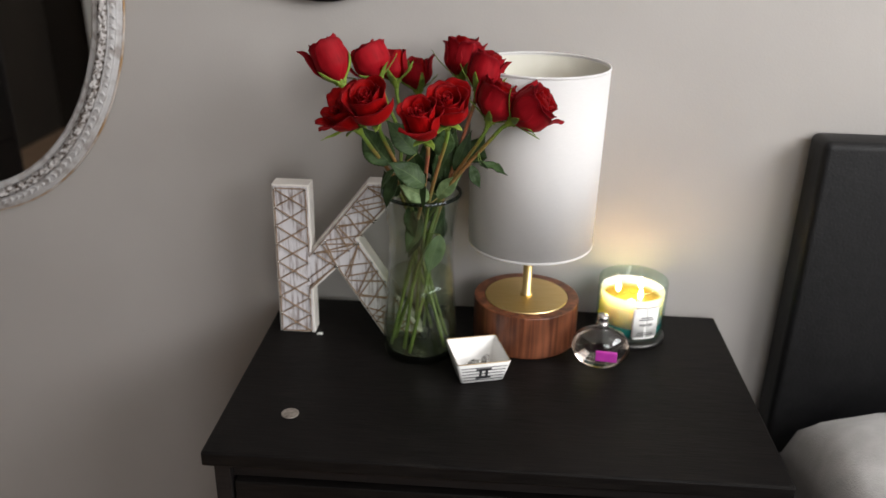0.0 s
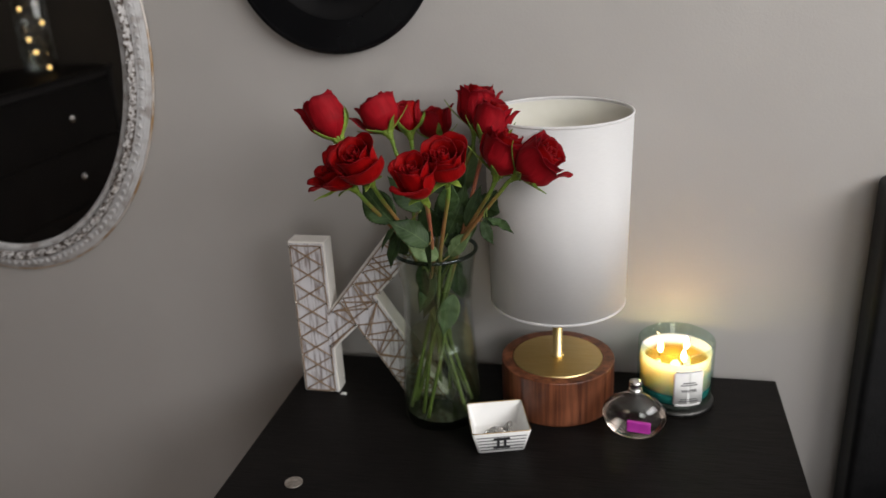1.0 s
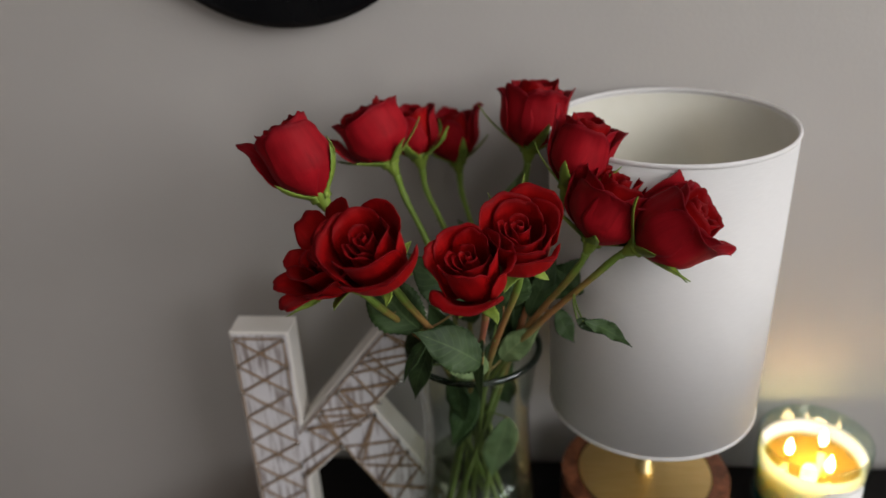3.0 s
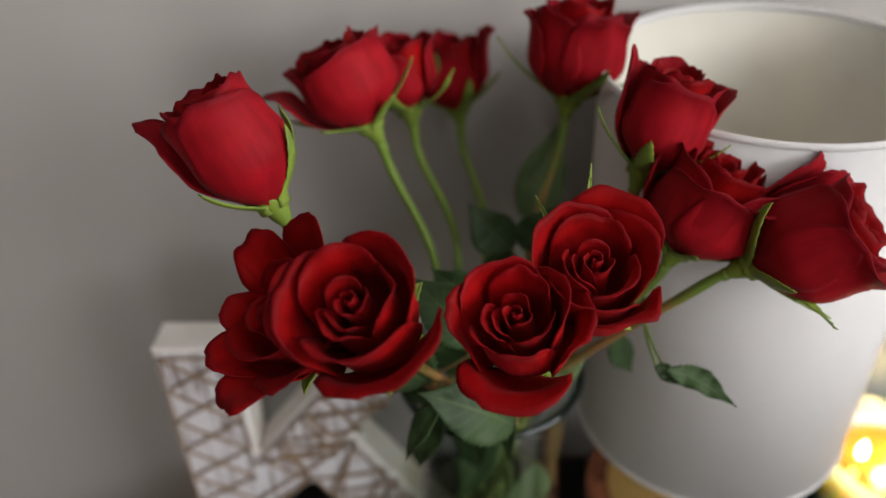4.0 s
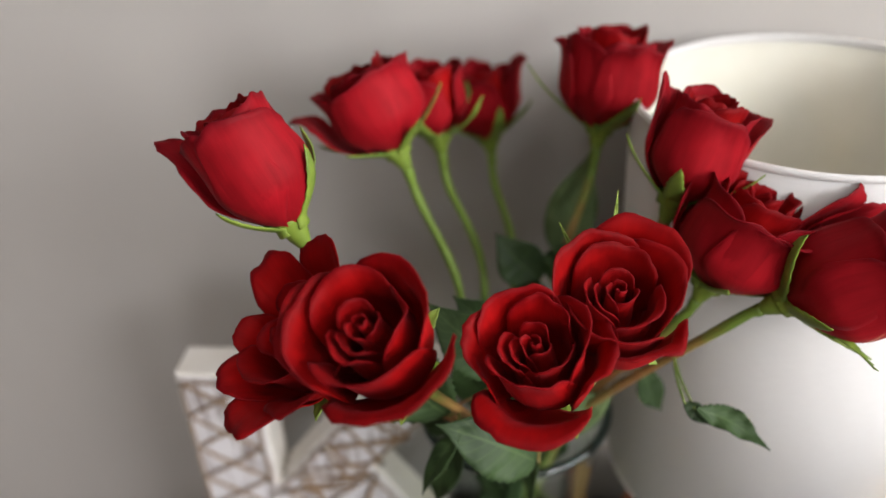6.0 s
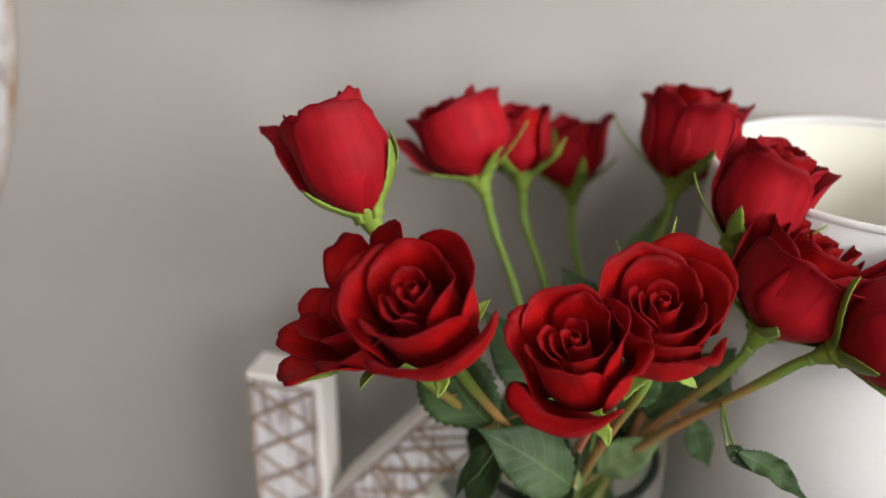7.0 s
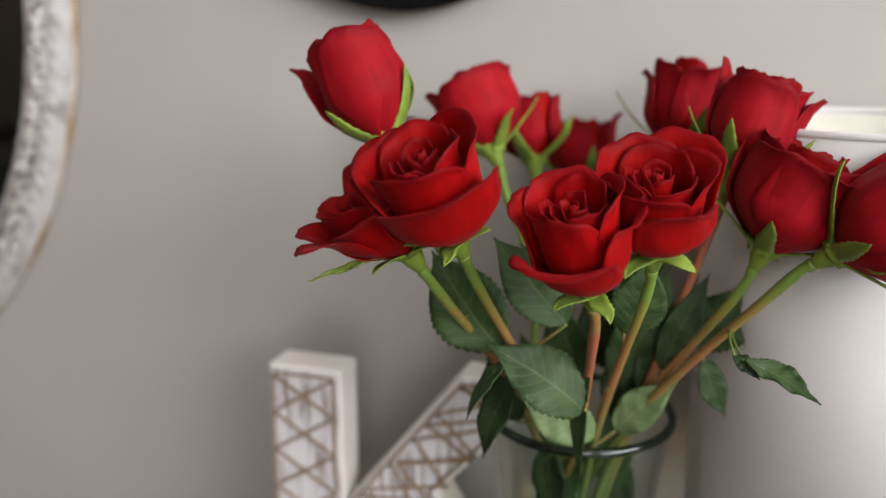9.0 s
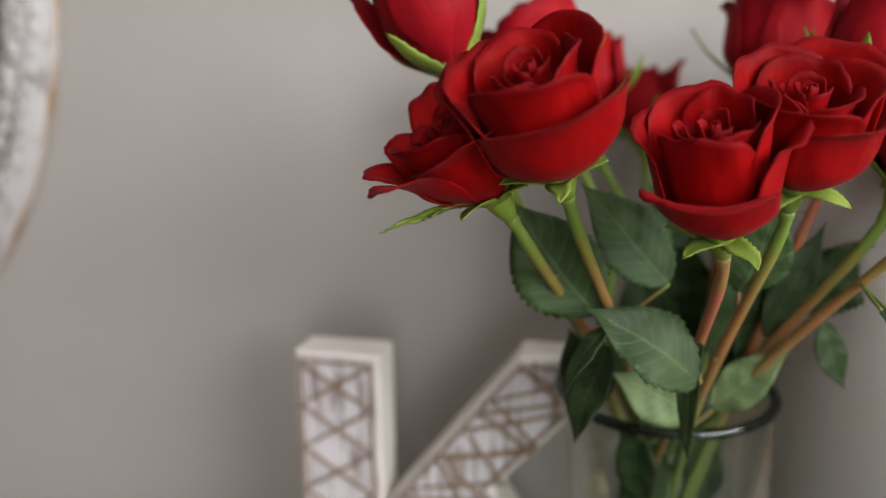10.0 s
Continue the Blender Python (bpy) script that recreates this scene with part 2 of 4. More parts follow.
M_LEAF_PALE = leaf_material("pale_leaf_underside", (0.085, 0.135, 0.055), (0.135, 0.19, 0.08), (0.19, 0.24, 0.11), 2)


def petal_material(name, deep, bright):
    """Velvety rose petal: fine veins along its length, a dusky rim, a little light passing through."""
    m = bpy.data.materials.new(name)
    m.use_nodes = True
    n, l = m.node_tree.nodes, m.node_tree.links
    b = n["Principled BSDF"]
    b.inputs["Roughness"].default_value = 0.6
    b.inputs["Specular IOR Level"].default_value = 0.10
    b.inputs["Sheen Weight"].default_value = 0.08
    b.inputs["Sheen Roughness"].default_value = 0.4
    b.inputs["Sheen Tint"].default_value = (1.0, 0.2, 0.25, 1)
    uv = n.new("ShaderNodeUVMap")
    stretch = n.new("ShaderNodeMapping")
    stretch.inputs["Scale"].default_value = (20, 2.4, 1)
    veins, blot = n.new("ShaderNodeTexNoise"), n.new("ShaderNodeTexNoise")
    veins.inputs["Scale"].default_value, veins.inputs["Detail"].default_value = 1.0, 6
    blot.inputs["Scale"].default_value, blot.inputs["Detail"].default_value = 55, 4
    coord = n.new("ShaderNodeTexCoord")
    l.new(uv.outputs[0], stretch.inputs[0])
    l.new(stretch.outputs[0], veins.inputs["Vector"])
    l.new(coord.outputs["Object"], blot.inputs["Vector"])
    both = n.new("ShaderNodeMath")
    both.operation = "ADD"
    l.new(veins.outputs[0], both.inputs[0])
    l.new(blot.outputs[0], both.inputs[1])
    ramp = n.new("ShaderNodeValToRGB")
    ramp.color_ramp.elements[0].position, ramp.color_ramp.elements[1].position = 0.25, 0.75
    ramp.color_ramp.elements[0].color, ramp.color_ramp.elements[1].color = (*deep, 1), (*bright, 1)
    half = n.new("ShaderNodeMath")
    half.operation = "MULTIPLY"
    half.inputs[1].default_value = 0.5
    l.new(both.outputs[0], half.inputs[0])
    l.new(half.outputs[0], ramp.inputs[0])
    # dusky, slightly dried rim
    parts = n.new("ShaderNodeSeparateXYZ")
    l.new(uv.outputs[0], parts.inputs[0])
    edge = n.new("ShaderNodeMapRange")
    edge.inputs[1].default_value, edge.inputs[2].default_value = 0.86, 1.02
    edge.inputs[3].default_value, edge.inputs[4].default_value = 0.0, 1.25
    l.new(parts.outputs[1], edge.inputs[0])
    patchy = n.new("ShaderNodeMath")
    patchy.operation = "MULTIPLY"
    l.new(edge.outputs[0], patchy.inputs[0])
    l.new(blot.outputs[0], patchy.inputs[1])
    dusk = n.new("ShaderNodeMix")
    dusk.data_type = "RGBA"
    dusk.inputs[7].default_value = (0.055, 0.0015, 0.005, 1)
    l.new(patchy.outputs[0], dusk.inputs[0])
    l.new(ramp.outputs[0], dusk.inputs[6])
    info, vary, hsv = n.new("ShaderNodeObjectInfo"), n.new("ShaderNodeMapRange"), n.new("ShaderNodeHueSaturation")
    vary.inputs[3].default_value, vary.inputs[4].default_value = 0.82, 1.15
    l.new(info.outputs["Random"], vary.inputs[0])
    l.new(vary.outputs[0], hsv.inputs["Value"])
    l.new(dusk.outputs[2], hsv.inputs["Color"])
    l.new(hsv.outputs[0], b.inputs["Base Color"])
    bump = n.new("ShaderNodeBump")
    bump.inputs["Strength"].default_value, bump.inputs["Distance"].default_value = 0.16, 0.0012
    l.new(both.outputs[0], bump.inputs["Height"])
    l.new(bump.outputs[0], b.inputs["Normal"])
    tr, mix = n.new("ShaderNodeBsdfTranslucent"), n.new("ShaderNodeMixShader")
    tr.inputs[0].default_value = (0.60, 0.006, 0.008, 1)
    mix.inputs[0].default_value = 0.16
    l.new(b.outputs[0], mix.inputs[1])
    l.new(tr.outputs[0], mix.inputs[2])
    l.new(mix.outputs[0], n["Material Output"].inputs[0])
    return m


def thin_glass(name, tint, gloss=0.55, rough=0.03):
    """A thin glass wall: light passes straight, with gloss that grows towards grazing angles."""
    m = bpy.data.materials.new(name)
    m.use_nodes = True
    n, l = m.node_tree.nodes, m.node_tree.links
    n.remove(n["Principled BSDF"])
    tr, gl, lw, mix = n.new("ShaderNodeBsdfTransparent"), n.new("ShaderNodeBsdfGlossy"), n.new("ShaderNodeLayerWeight"), n.new("ShaderNodeMixShader")
    tr.inputs[0].default_value = (*tint, 1)
    gl.inputs["Roughness"].default_value = rough
    power, grow = n.new("ShaderNodeMath"), n.new("ShaderNodeMath")
    power.operation, grow.operation = "POWER", "MULTIPLY_ADD"
    power.inputs[1].default_value = 4.0
    grow.inputs[1].default_value, grow.inputs[2].default_value = gloss, 0.05
    lw.inputs[0].default_value = 0.5
    l.new(lw.outputs["Facing"], power.inputs[0])
    l.new(power.outputs[0], grow.inputs[0])
    l.new(grow.outputs[0], mix.inputs[0])
    l.new(tr.outputs[0], mix.inputs[1])
    l.new(gl.outputs[0], mix.inputs[2])
    l.new(mix.outputs[0], n["Material Output"].inputs[0])
    return m


M_JAR_GLASS = thin_glass("green_tinted_glass", (0.86, 0.95, 0.90), 0.6)
M_MELT = thin_glass("melted_wax", (0.80, 0.68, 0.40), 0.5)
M_PERFUME = thin_glass("pale_perfume", (0.98, 0.93, 0.90), 0.1)
M_VASE_CLEAR = thin_glass("clear_jar_glass", (0.95, 0.96, 0.95), 0.6)
M_PETAL = petal_material("red_rose_petal", (0.17, 0.0008, 0.0012), (0.42, 0.0024, 0.003))
M_PETAL_OUT = petal_material("crimson_outer_petal", (0.17, 0.0025, 0.006), (0.40, 0.0075, 0.0150))


# ---- builders ----
def mesh_from(name, verts, faces, mat, smooth=True):
    me = bpy.data.meshes.new(name)
    me.from_pydata([tuple(v) for v in verts], [], faces)
    me.update()
    if smooth:
        for p in me.polygons:
            p.use_smooth = True
    me.materials.append(mat)
    return me


def thing(name, label, category, at=(0, 0, 0), group="", kind=""):
    ob = new(name)
    ob.location = at
    ob.empty_display_size = 0.02
    return tagged(ob, label, category, group, kind)


def part(name, geo, mat, parent, label="", smooth=True):
    """One mesh object under a thing or part; geo is a bmesh or (verts, faces), in the parent's own space."""
    if isinstance(geo, tuple):
        me = mesh_from(name, geo[0], geo[1], mat, smooth)
    else:
        me = bpy.data.meshes.new(name)
        geo.normal_update()
        geo.to_mesh(me)
        geo.free()
        for p in me.polygons:
            p.use_smooth = smooth
        me.materials.append(mat)
    ob = new(name, me)
    ob.parent = parent
    return tagged(ob, label) if label else ob


def box(x0, x1, y0, y1, z0, z1, bevel=0.0, segments=2):
    bm = bmesh.new()
    bmesh.ops.create_cube(bm, size=1, matrix=Matrix.Translation(((x0 + x1) / 2, (y0 + y1) / 2, (z0 + z1) / 2)) @ Matrix.Diagonal((x1 - x0, y1 - y0, z1 - z0, 1)))
    if bevel:
        bmesh.ops.bevel(bm, geom=bm.edges[:], offset=bevel, segments=segments, profile=0.5, affect="EDGES")
    return bm


def lathe(profile, n=48, closed=False, wobble=0.0):
    """Turn (radius, height) pairs about z. A radius of 0 at an end makes a cap."""
    verts, faces = [], []
    for r, z in profile:
        for i in range(n):
            a = 2 * math.pi * i / n
            verts.append((r * math.cos(a), r * math.sin(a), z))
    k = len(profile)
    for j in range(k if closed else k - 1):
        for i in range(n):
            a, b = j * n + i, j * n + (i + 1) % n
            c, d = ((j + 1) % k) * n + (i + 1) % n, ((j + 1) % k) * n + i
            faces.append((a, b, c, d))
    return verts, faces


def clean(geo):
    bm = bmesh.new()
    vs = [bm.verts.new(v) for v in geo[0]]
    for f in geo[1]:
        try:
            bm.faces.new([vs[i] for i in f])
        except ValueError:
            pass
    bmesh.ops.remove_doubles(bm, verts=bm.verts[:], dist=1e-6)
    bmesh.ops.recalc_face_normals(bm, faces=bm.faces[:])
    return bm


def tube(points, radii, n=8):
    """A round rod through the points, with a radius at each, closed at its ends."""
    pts = [Vector(p) for p in points]
    if not isinstance(radii, (list, tuple)):
        radii = [radii] * len(pts)
    verts, faces = [], []
    side = None
    for i, p in enumerate(pts):
        d = (pts[min(i + 1, len(pts) - 1)] - pts[max(i - 1, 0)]).normalized()
        if side is None:
            side = d.orthogonal().normalized()
        side = (side - d * side.dot(d)).normalized()
        up = d.cross(side)
        for j in range(n):
            a = 2 * math.pi * j / n
            verts.append(p + radii[i] * (math.cos(a) * side + math.sin(a) * up))
    for i in range(len(pts) - 1):
        for j in range(n):
            faces.append((i * n + j, i * n + (j + 1) % n, (i + 1) * n + (j + 1) % n, (i + 1) * n + j))
    faces.append(tuple(range(n))[::-1])
    faces.append(tuple((len(pts) - 1) * n + j for j in range(n)))
    return verts, faces


def glide(points, steps=8):
    """A smooth line through the points (Catmull-Rom)."""
    p = [Vector(q) for q in points]
    p = [2 * p[0] - p[1], *p, 2 * p[-1] - p[-2]]
    out = []
    for i in range(1, len(p) - 2):
        for s in range(steps):
            t = s / steps
            out.append(0.5 * (2 * p[i] + (p[i + 1] - p[i - 1]) * t + (2 * p[i - 1] - 5 * p[i] + 4 * p[i + 1] - p[i + 2]) * t * t
                              + (3 * p[i] - p[i - 1] - 3 * p[i + 1] + p[i + 2]) * t ** 3))
    out.append(p[-2])
    return out


def extrude_outline(outline, y0, y1, bevel=0.0):
    """A solid from an outline in x and z, between two depths."""
    bm = bmesh.new()
    front = bm.faces.new([bm.verts.new((x, y0, z)) for x, z in outline])
    made = bmesh.ops.extrude_face_region(bm, geom=[front])
    bmesh.ops.translate(bm, vec=(0, y1 - y0, 0), verts=[v for v in made["geom"] if isinstance(v, bmesh.types.BMVert)])
    bmesh.ops.recalc_face_normals(bm, faces=bm.faces[:])
    if bevel:
        bmesh.ops.bevel(bm, geom=bm.edges[:], offset=bevel, segments=2, profile=0.5, affect="EDGES")
    return bm


def structure(name, bm, mat, label, category, smooth=False):
    me = bpy.data.meshes.new(name)
    bm.normal_update()
    bm.to_mesh(me)
    bm.free()
    for p in me.polygons:
        p.use_smooth = smooth
    me.materials.append(mat)
    return tagged(new(name, me), label, category, kind="structure")


# ---- the room ----
T = 0.12
structure("wall_north", box(X0 - T, X1 + T, WALL_Y, WALL_Y + T, 0, CEIL), M_WALL, "plain greige painted bedroom wall behind the chest", "wall")
# mirrored walls: the far room's dimness is put into their paint
structure("wall_west", box(X0 - T, X0, Y0, WALL_Y, 0, CEIL), M_DIM_TAUPE, "taupe painted side wall, its colour darkened for the dim far room", "wall")
structure("ceiling", box(X0 - T, X1 + T, Y0 - T, WALL_Y + T, CEIL, CEIL + T), M_CEIL, "flat white painted ceiling", "ceiling")
structure("floor", box(X0 - T, X1 + T, Y0 - T, WALL_Y + T, -0.1, 0), M_FLOOR, "brown wooden floor of the bedroom", "floor")


def joined(boxes):
    bm = bmesh.new()
    for q in boxes:
        extra = box(*q)
        me = bpy.data.meshes.new("tmp")
        extra.to_mesh(me)
        extra.free()
        bm.from_mesh(me)
        bpy.data.meshes.remove(me)
    return bm


structure("wall_east", joined([(X1, X1 + T, Y0, WIN_Y0, 0, CEIL), (X1, X1 + T, WIN_Y1, WALL_Y, 0, CEIL), (X1, X1 + T, WIN_Y0, WIN_Y1, 0, WIN_Z0), (X1, X1 + T, WIN_Y0, WIN_Y1, WIN_Z1, CEIL)]),
          M_WALL, "greige painted wall with a window opening", "wall")
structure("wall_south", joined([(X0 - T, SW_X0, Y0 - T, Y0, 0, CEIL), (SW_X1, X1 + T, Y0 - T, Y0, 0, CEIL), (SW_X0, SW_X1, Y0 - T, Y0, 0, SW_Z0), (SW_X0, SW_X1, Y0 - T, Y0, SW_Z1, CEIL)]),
          M_DIM_TAUPE, "taupe painted wall, darkened for the dim far room, with a white door and an added window", "wall")


def window(name, at, turn, w, h):
    """A framed opening; x into the wall, y along it."""
    win = thing(name, "unseen white framed bedroom window with an area lamp in its opening", "window", kind="structure")
    wy = w / 2
    for q in ((-0.012, 0.05, -wy, -wy + 0.05, 0, h), (-0.012, 0.05, wy - 0.05, wy, 0, h), (-0.01, 0.05, -wy + 0.05, wy - 0.05, 0, 0.05), (-0.01, 0.05, -wy + 0.05, wy - 0.05, h - 0.05, h)):
        part("window_frame", box(*q, bevel=0.004), M_WHITE_TRIM, win, smooth=False)
    part("window_sill", box(-0.08, -0.013, -wy - 0.05, wy + 0.05, -0.03, 0.0, bevel=0.005), M_WHITE_TRIM, win, smooth=False)
    win.matrix_world = pose(*at, 0, 0, turn)


window("window_1", (X1, (WIN_Y0 + WIN_Y1) / 2, WIN_Z0), 0, WIN_Y1 - WIN_Y0, WIN_Z1 - WIN_Z0)
# unseen opening, added to house the rear fill lamp
window("fill_window", ((SW_X0 + SW_X1) / 2, Y0, SW_Z0), -90, SW_X1 - SW_X0, SW_Z1 - SW_Z0)
door = thing("door_1", "plain white painted bedroom door, closed", "door", (-2.02, Y0, 0), kind="structure")
part("door_leaf", box(-0.40, 0.40, 0.004, 0.04, 0.005, 2.03, bevel=0.003), M_WHITE_TRIM, door, smooth=False)
part("door_handle", lathe([(0, 0.0), (0.02, 0.001), (0.022, 0.012), (0.01, 0.02), (0, 0.021)], 20), M_SILVER, door).matrix_local = pose(0.32, 0.04, 1.0, -90)

# ---- chest of drawers ----
def chest(at, w, d, h, rows, label, knobs=False):
    """Origin at the front left floor corner; x along the front, y to the back."""
    c = thing("chest_of_drawers", label, "dresser", at)
    part("top", box(0, w, 0, d, h - 0.022, h, bevel=0.003), M_BLACK_WOOD, c, smooth=False)
    for x in (0.012, w - 0.034):
        part("side_panel", box(x, x + 0.022, 0.012, d - 0.006, 0, h - 0.0225, bevel=0.001), M_BLACK_SIDE, c, smooth=False)
    part("back_panel", box(0.035, w - 0.035, d - 0.02, d - 0.008, 0.05, h - 0.023), M_BLACK_SIDE, c, smooth=False)
    part("plinth", box(0.0345, w - 0.0345, 0.03, 0.05, 0, 0.05), M_BLACK_SIDE, c, smooth=False)
    part("rail", box(0.0345, w - 0.0345, 0.022, 0.045, h - 0.05, h - 0.0225), M_BLACK_SIDE, c, smooth=False)
    step = (h - 0.05 - 0.055) / rows
    for i in range(rows):
        z = 0.055 + i * step
        dr = part("drawer_front", box(0.037, w - 0.037, 0.014, 0.034, z, z + step - 0.005, bevel=0.002), M_BLACK_WOOD, c, smooth=False)
        if knobs:
            for x in (w * 0.28, w * 0.72):
                k = part("knob", clean(lathe([(0.006, 0), (0.006, 0.012), (0.015, 0.018), (0.014, 0.026), (0, 0.028)], 16)), M_SILVER, dr, "silver round knob")
                k.matrix_local = pose(x, 0.014, z + step / 2, 90)
    return c


chest((-0.229, 0.842, 0), 0.762, 0.457, TOP_Z, 3, "black-brown wooden chest of drawers standing against the wall")
far = chest((0, 0, 0), 1.45, 0.46, 0.93, 3, "large black wooden chest of drawers with silver knobs, across the room", knobs=True)
far.matrix_world = pose(-2.2, -1.2, 0, 0, 0, 90)

# ---- bed ----
bed = thing("bed", "bed with black leather headboard and grey linen", "bed", (1.22, 1.0, 0))
part("headboard", box(-0.58, 0.58, 0.24, 0.31, 0.12, 1.117, bevel=0.012, segments=4), M_LEATHER, bed, "black leather padded headboard")
part("bed_frame", box(-0.56, 0.56, -1.75, 0.238, 0.12, 0.34, bevel=0.01), M_LEATHER, bed)
for x in (-0.5, 0.5):
    for y in (-1.7, 0.2):
        part("leg", box(x - 0.03, x + 0.03, y - 0.03, y + 0.03, 0, 0.12), M_BLACK_SIDE, bed)
part("mattress", box(-0.55, 0.55, -1.72, 0.23, 0.34, 0.56, bevel=0.05, segments=5), M_LINEN, bed)


def soft_block(x0, x1, y0, y1, z0, z1, seed, puff=0.02, n=28):
    """A cushion-like slab with a crowned, creased top."""
    verts, faces = [], []
    for top in (1, 0):
        for j in range(n + 1):
            for i in range(n + 1):
                u, v = i / n * 2 - 1, j / n * 2 - 1
                e = max(0, (1 - abs(u) ** 5) * (1 - abs(v) ** 5))
                w = noise.noise(Vector((u * 2 + seed, v * 2, seed))) * puff + noise.noise(Vector((u * 7, v * 5 + seed, 3))) * puff * 0.35
                z = z0 + (z1 - z0) * (e ** 0.4) + w * e if top else z0
                verts.append((x0 + (x1 - x0) * (u + 1) / 2, y0 + (y1 - y0) * (v + 1) / 2, z))
    m = (n + 1) ** 2
    for j in range(n):
        for i in range(n):
            a = j * (n + 1) + i
            faces.append((a, a + 1, a + n + 2, a + n + 1))
            faces.append((m + a, m + a + n + 1, m + a + n + 2, m + a + 1))
    return verts, faces


pil = thing("pillow", "grey linen pillow lying against the headboard", "pillow", (1.05, 1.0, 0.56))
part("pillow_case", clean(soft_block(-0.40, 0.33, -0.28, 0.22, 0.0, 0.155, 3.0, 0.03)), M_LINEN, pil)
duv = thing("duvet", "grey linen duvet spread on the bed", "duvet", (1.22, 0.0, 0.56))
part("duvet_cover", clean(soft_block(-0.60, 0.60, -0.72, 0.71, 0.0, 0.09, 8.0, 0.03, 40)), M_LINEN, duv)

# ---- oval mirror and black plate on the wall ----
def oval_ring(profile, a, b, n=160, relief=0.0, seed=0.0, y=0.0):
    """A moulding swept round an ellipse; profile is (outwards, forwards) from the inner edge."""
    verts, faces = [], []
    k = len(profile)
    for i in range(n):
        t = 2 * math.pi * i / n
        c, s = math.cos(t), math.sin(t)
        nrm = Vector((c / a, 0, s / b)).normalized()
        base = Vector((a * c, y, b * s))
        for j, (o, f) in enumerate(profile):
            bumpy = relief * (noise.noise(Vector((a * c * 130 + seed, b * s * 130, o * 210))) + 0.5 * noise.noise(Vector((a * c * 320, b * s * 320, o * 400)))) * (1.0 if 0.0094 < o < 0.0238 else 0.12) if 0 < j < k - 1 else 0
            verts.append(base + nrm * o + Vector((0, -f - bumpy, 0)))
    for i in range(n):
        for j in range(k - 1):
            a0, b0 = i * k + j, ((i + 1) % n) * k + j
            faces.append((a0, b0, b0 + 1, a0 + 1))
        faces.append((i * k + k - 1, ((i + 1) % n) * k + k - 1, ((i + 1) % n) * k, i * k))
    return verts, faces


MIR_A, MIR_B = 0.2885, 0.3695
mirror = thing("oval_mirror", "oval wall mirror in a distressed white carved frame", "mirror", (-0.797, WALL_Y, 1.332))
prof = [(-0.004, 0.004), (-0.004, 0.014), (0.002, 0.019), (0.007, 0.017), (0.010, 0.019)]
prof += [(0.011 + k * 0.0016, 0.020 + 0.006 * math.sin(math.pi * k / 11)) for k in range(12)]
prof += [(0.031, 0.0175), (0.034, 0.019), (0.044, 0.016), (0.047, 0.012), (0.052, 0.011), (0.055, 0.009), (0.056, 0.003)]
prof = [(o * 0.82, f) for o, f in prof]
part("inner_lip", clean(oval_ring(prof[:5], MIR_A, MIR_B, 200)), M_FRAME_PLAIN, mirror, "plain pale inner lip")
part("carved_band", clean(oval_ring([(prof[5][0], 0.012)] + prof[5:17] + [(prof[16][0] + 0.0005, 0.012)], MIR_A, MIR_B, 720, 0.0075)), M_FRAME, mirror, "carved band with dark recesses")
part("outer_moulding", clean(oval_ring(prof[17:], MIR_A, MIR_B, 240)), M_FRAME_PLAIN, mirror)
for o, f, r in ((0.0258, 0.0185, 0.0014), (0.0373, 0.0140, 0.0012)):
    ring = [(o + r * math.cos(q), f + r * math.sin(q)) for q in [k * math.pi / 3 for k in range(6)]]
    part("bead_line", clean(oval_ring(ring, MIR_A, MIR_B, 260)), M_FRAME_PLAIN, mirror)
rim_ring = [(0.0464 + 0.0018 * math.cos(q), 0.006 + 0.0035 * math.sin(q)) for q in [k * math.pi / 3 for k in range(6)]]
part("gilt_edge", clean(oval_ring(rim_ring, MIR_A, MIR_B, 200)), M_GILT, mirror, "worn gilt outer edge")
verts = [(0, -0.012, 0)] + [(MIR_A * math.cos(2 * math.pi * i / 120), -0.012, MIR_B * math.sin(2 * math.pi * i / 120)) for i in range(120)]
verts += [(x, -0.006, z) for x, y, z in verts]
faces = [(0, 1 + (i + 1) % 120, 1 + i) for i in range(120)] + [(121, 122 + i, 122 + (i + 1) % 120) for i in range(120)] + [(1 + i, 1 + (i + 1) % 120, 122 + (i + 1) % 120, 122 + i) for i in range(120)]
part("mirror_glass", clean((verts, faces)), M_MIRROR, mirror, "dark reflecting mirror glass", smooth=False)
# carved leaves on the frame: one lozenge of relief per step round the oval
lob = clean(lathe([(0, -0.0055), (0.0028, -0.004), (0.0042, 0), (0.0028, 0.004), (0, 0.0055)], 8))
lob_me = bpy.data.meshes.new("carved_leaf")
lob.to_mesh(lob_me)
lob.free()
lob_me.materials.append(M_FRAME_PLAIN)
for p in lob_me.polygons:
    p.use_smooth = True
rng = random.Random(5)
for i in range(150):
    t = 2 * math.pi * i / 150
    for o, tilt in ((0.0298, 40), (0.0332, -40)):
        c, s = math.cos(t), math.sin(t)
        nrm = Vector((c / MIR_A, 0, s / MIR_B)).normalized()
        p = Vector((MIR_A * c, 0, MIR_B * s)) + nrm * (o + rng.uniform(-0.001, 0.001)) + Vector((0, -0.0178, 0))
        ang = math.atan2(nrm.z, nrm.x)
        lf = new("carved_leaf", lob_me)
        lf.parent = mirror
        lf.matrix_local = Matrix.Translation(p) @ Matrix.Rotation(-ang + radians(tilt + rng.uniform(-12, 12)), 4, "Y") @ Matrix.Diagonal((0.6, 0.6, rng.uniform(0.85, 1.1), 1))

plate = thing("wall_plate", "round glossy black plate hung on the wall", "plate", (-0.138, WALL_Y, 1.457))
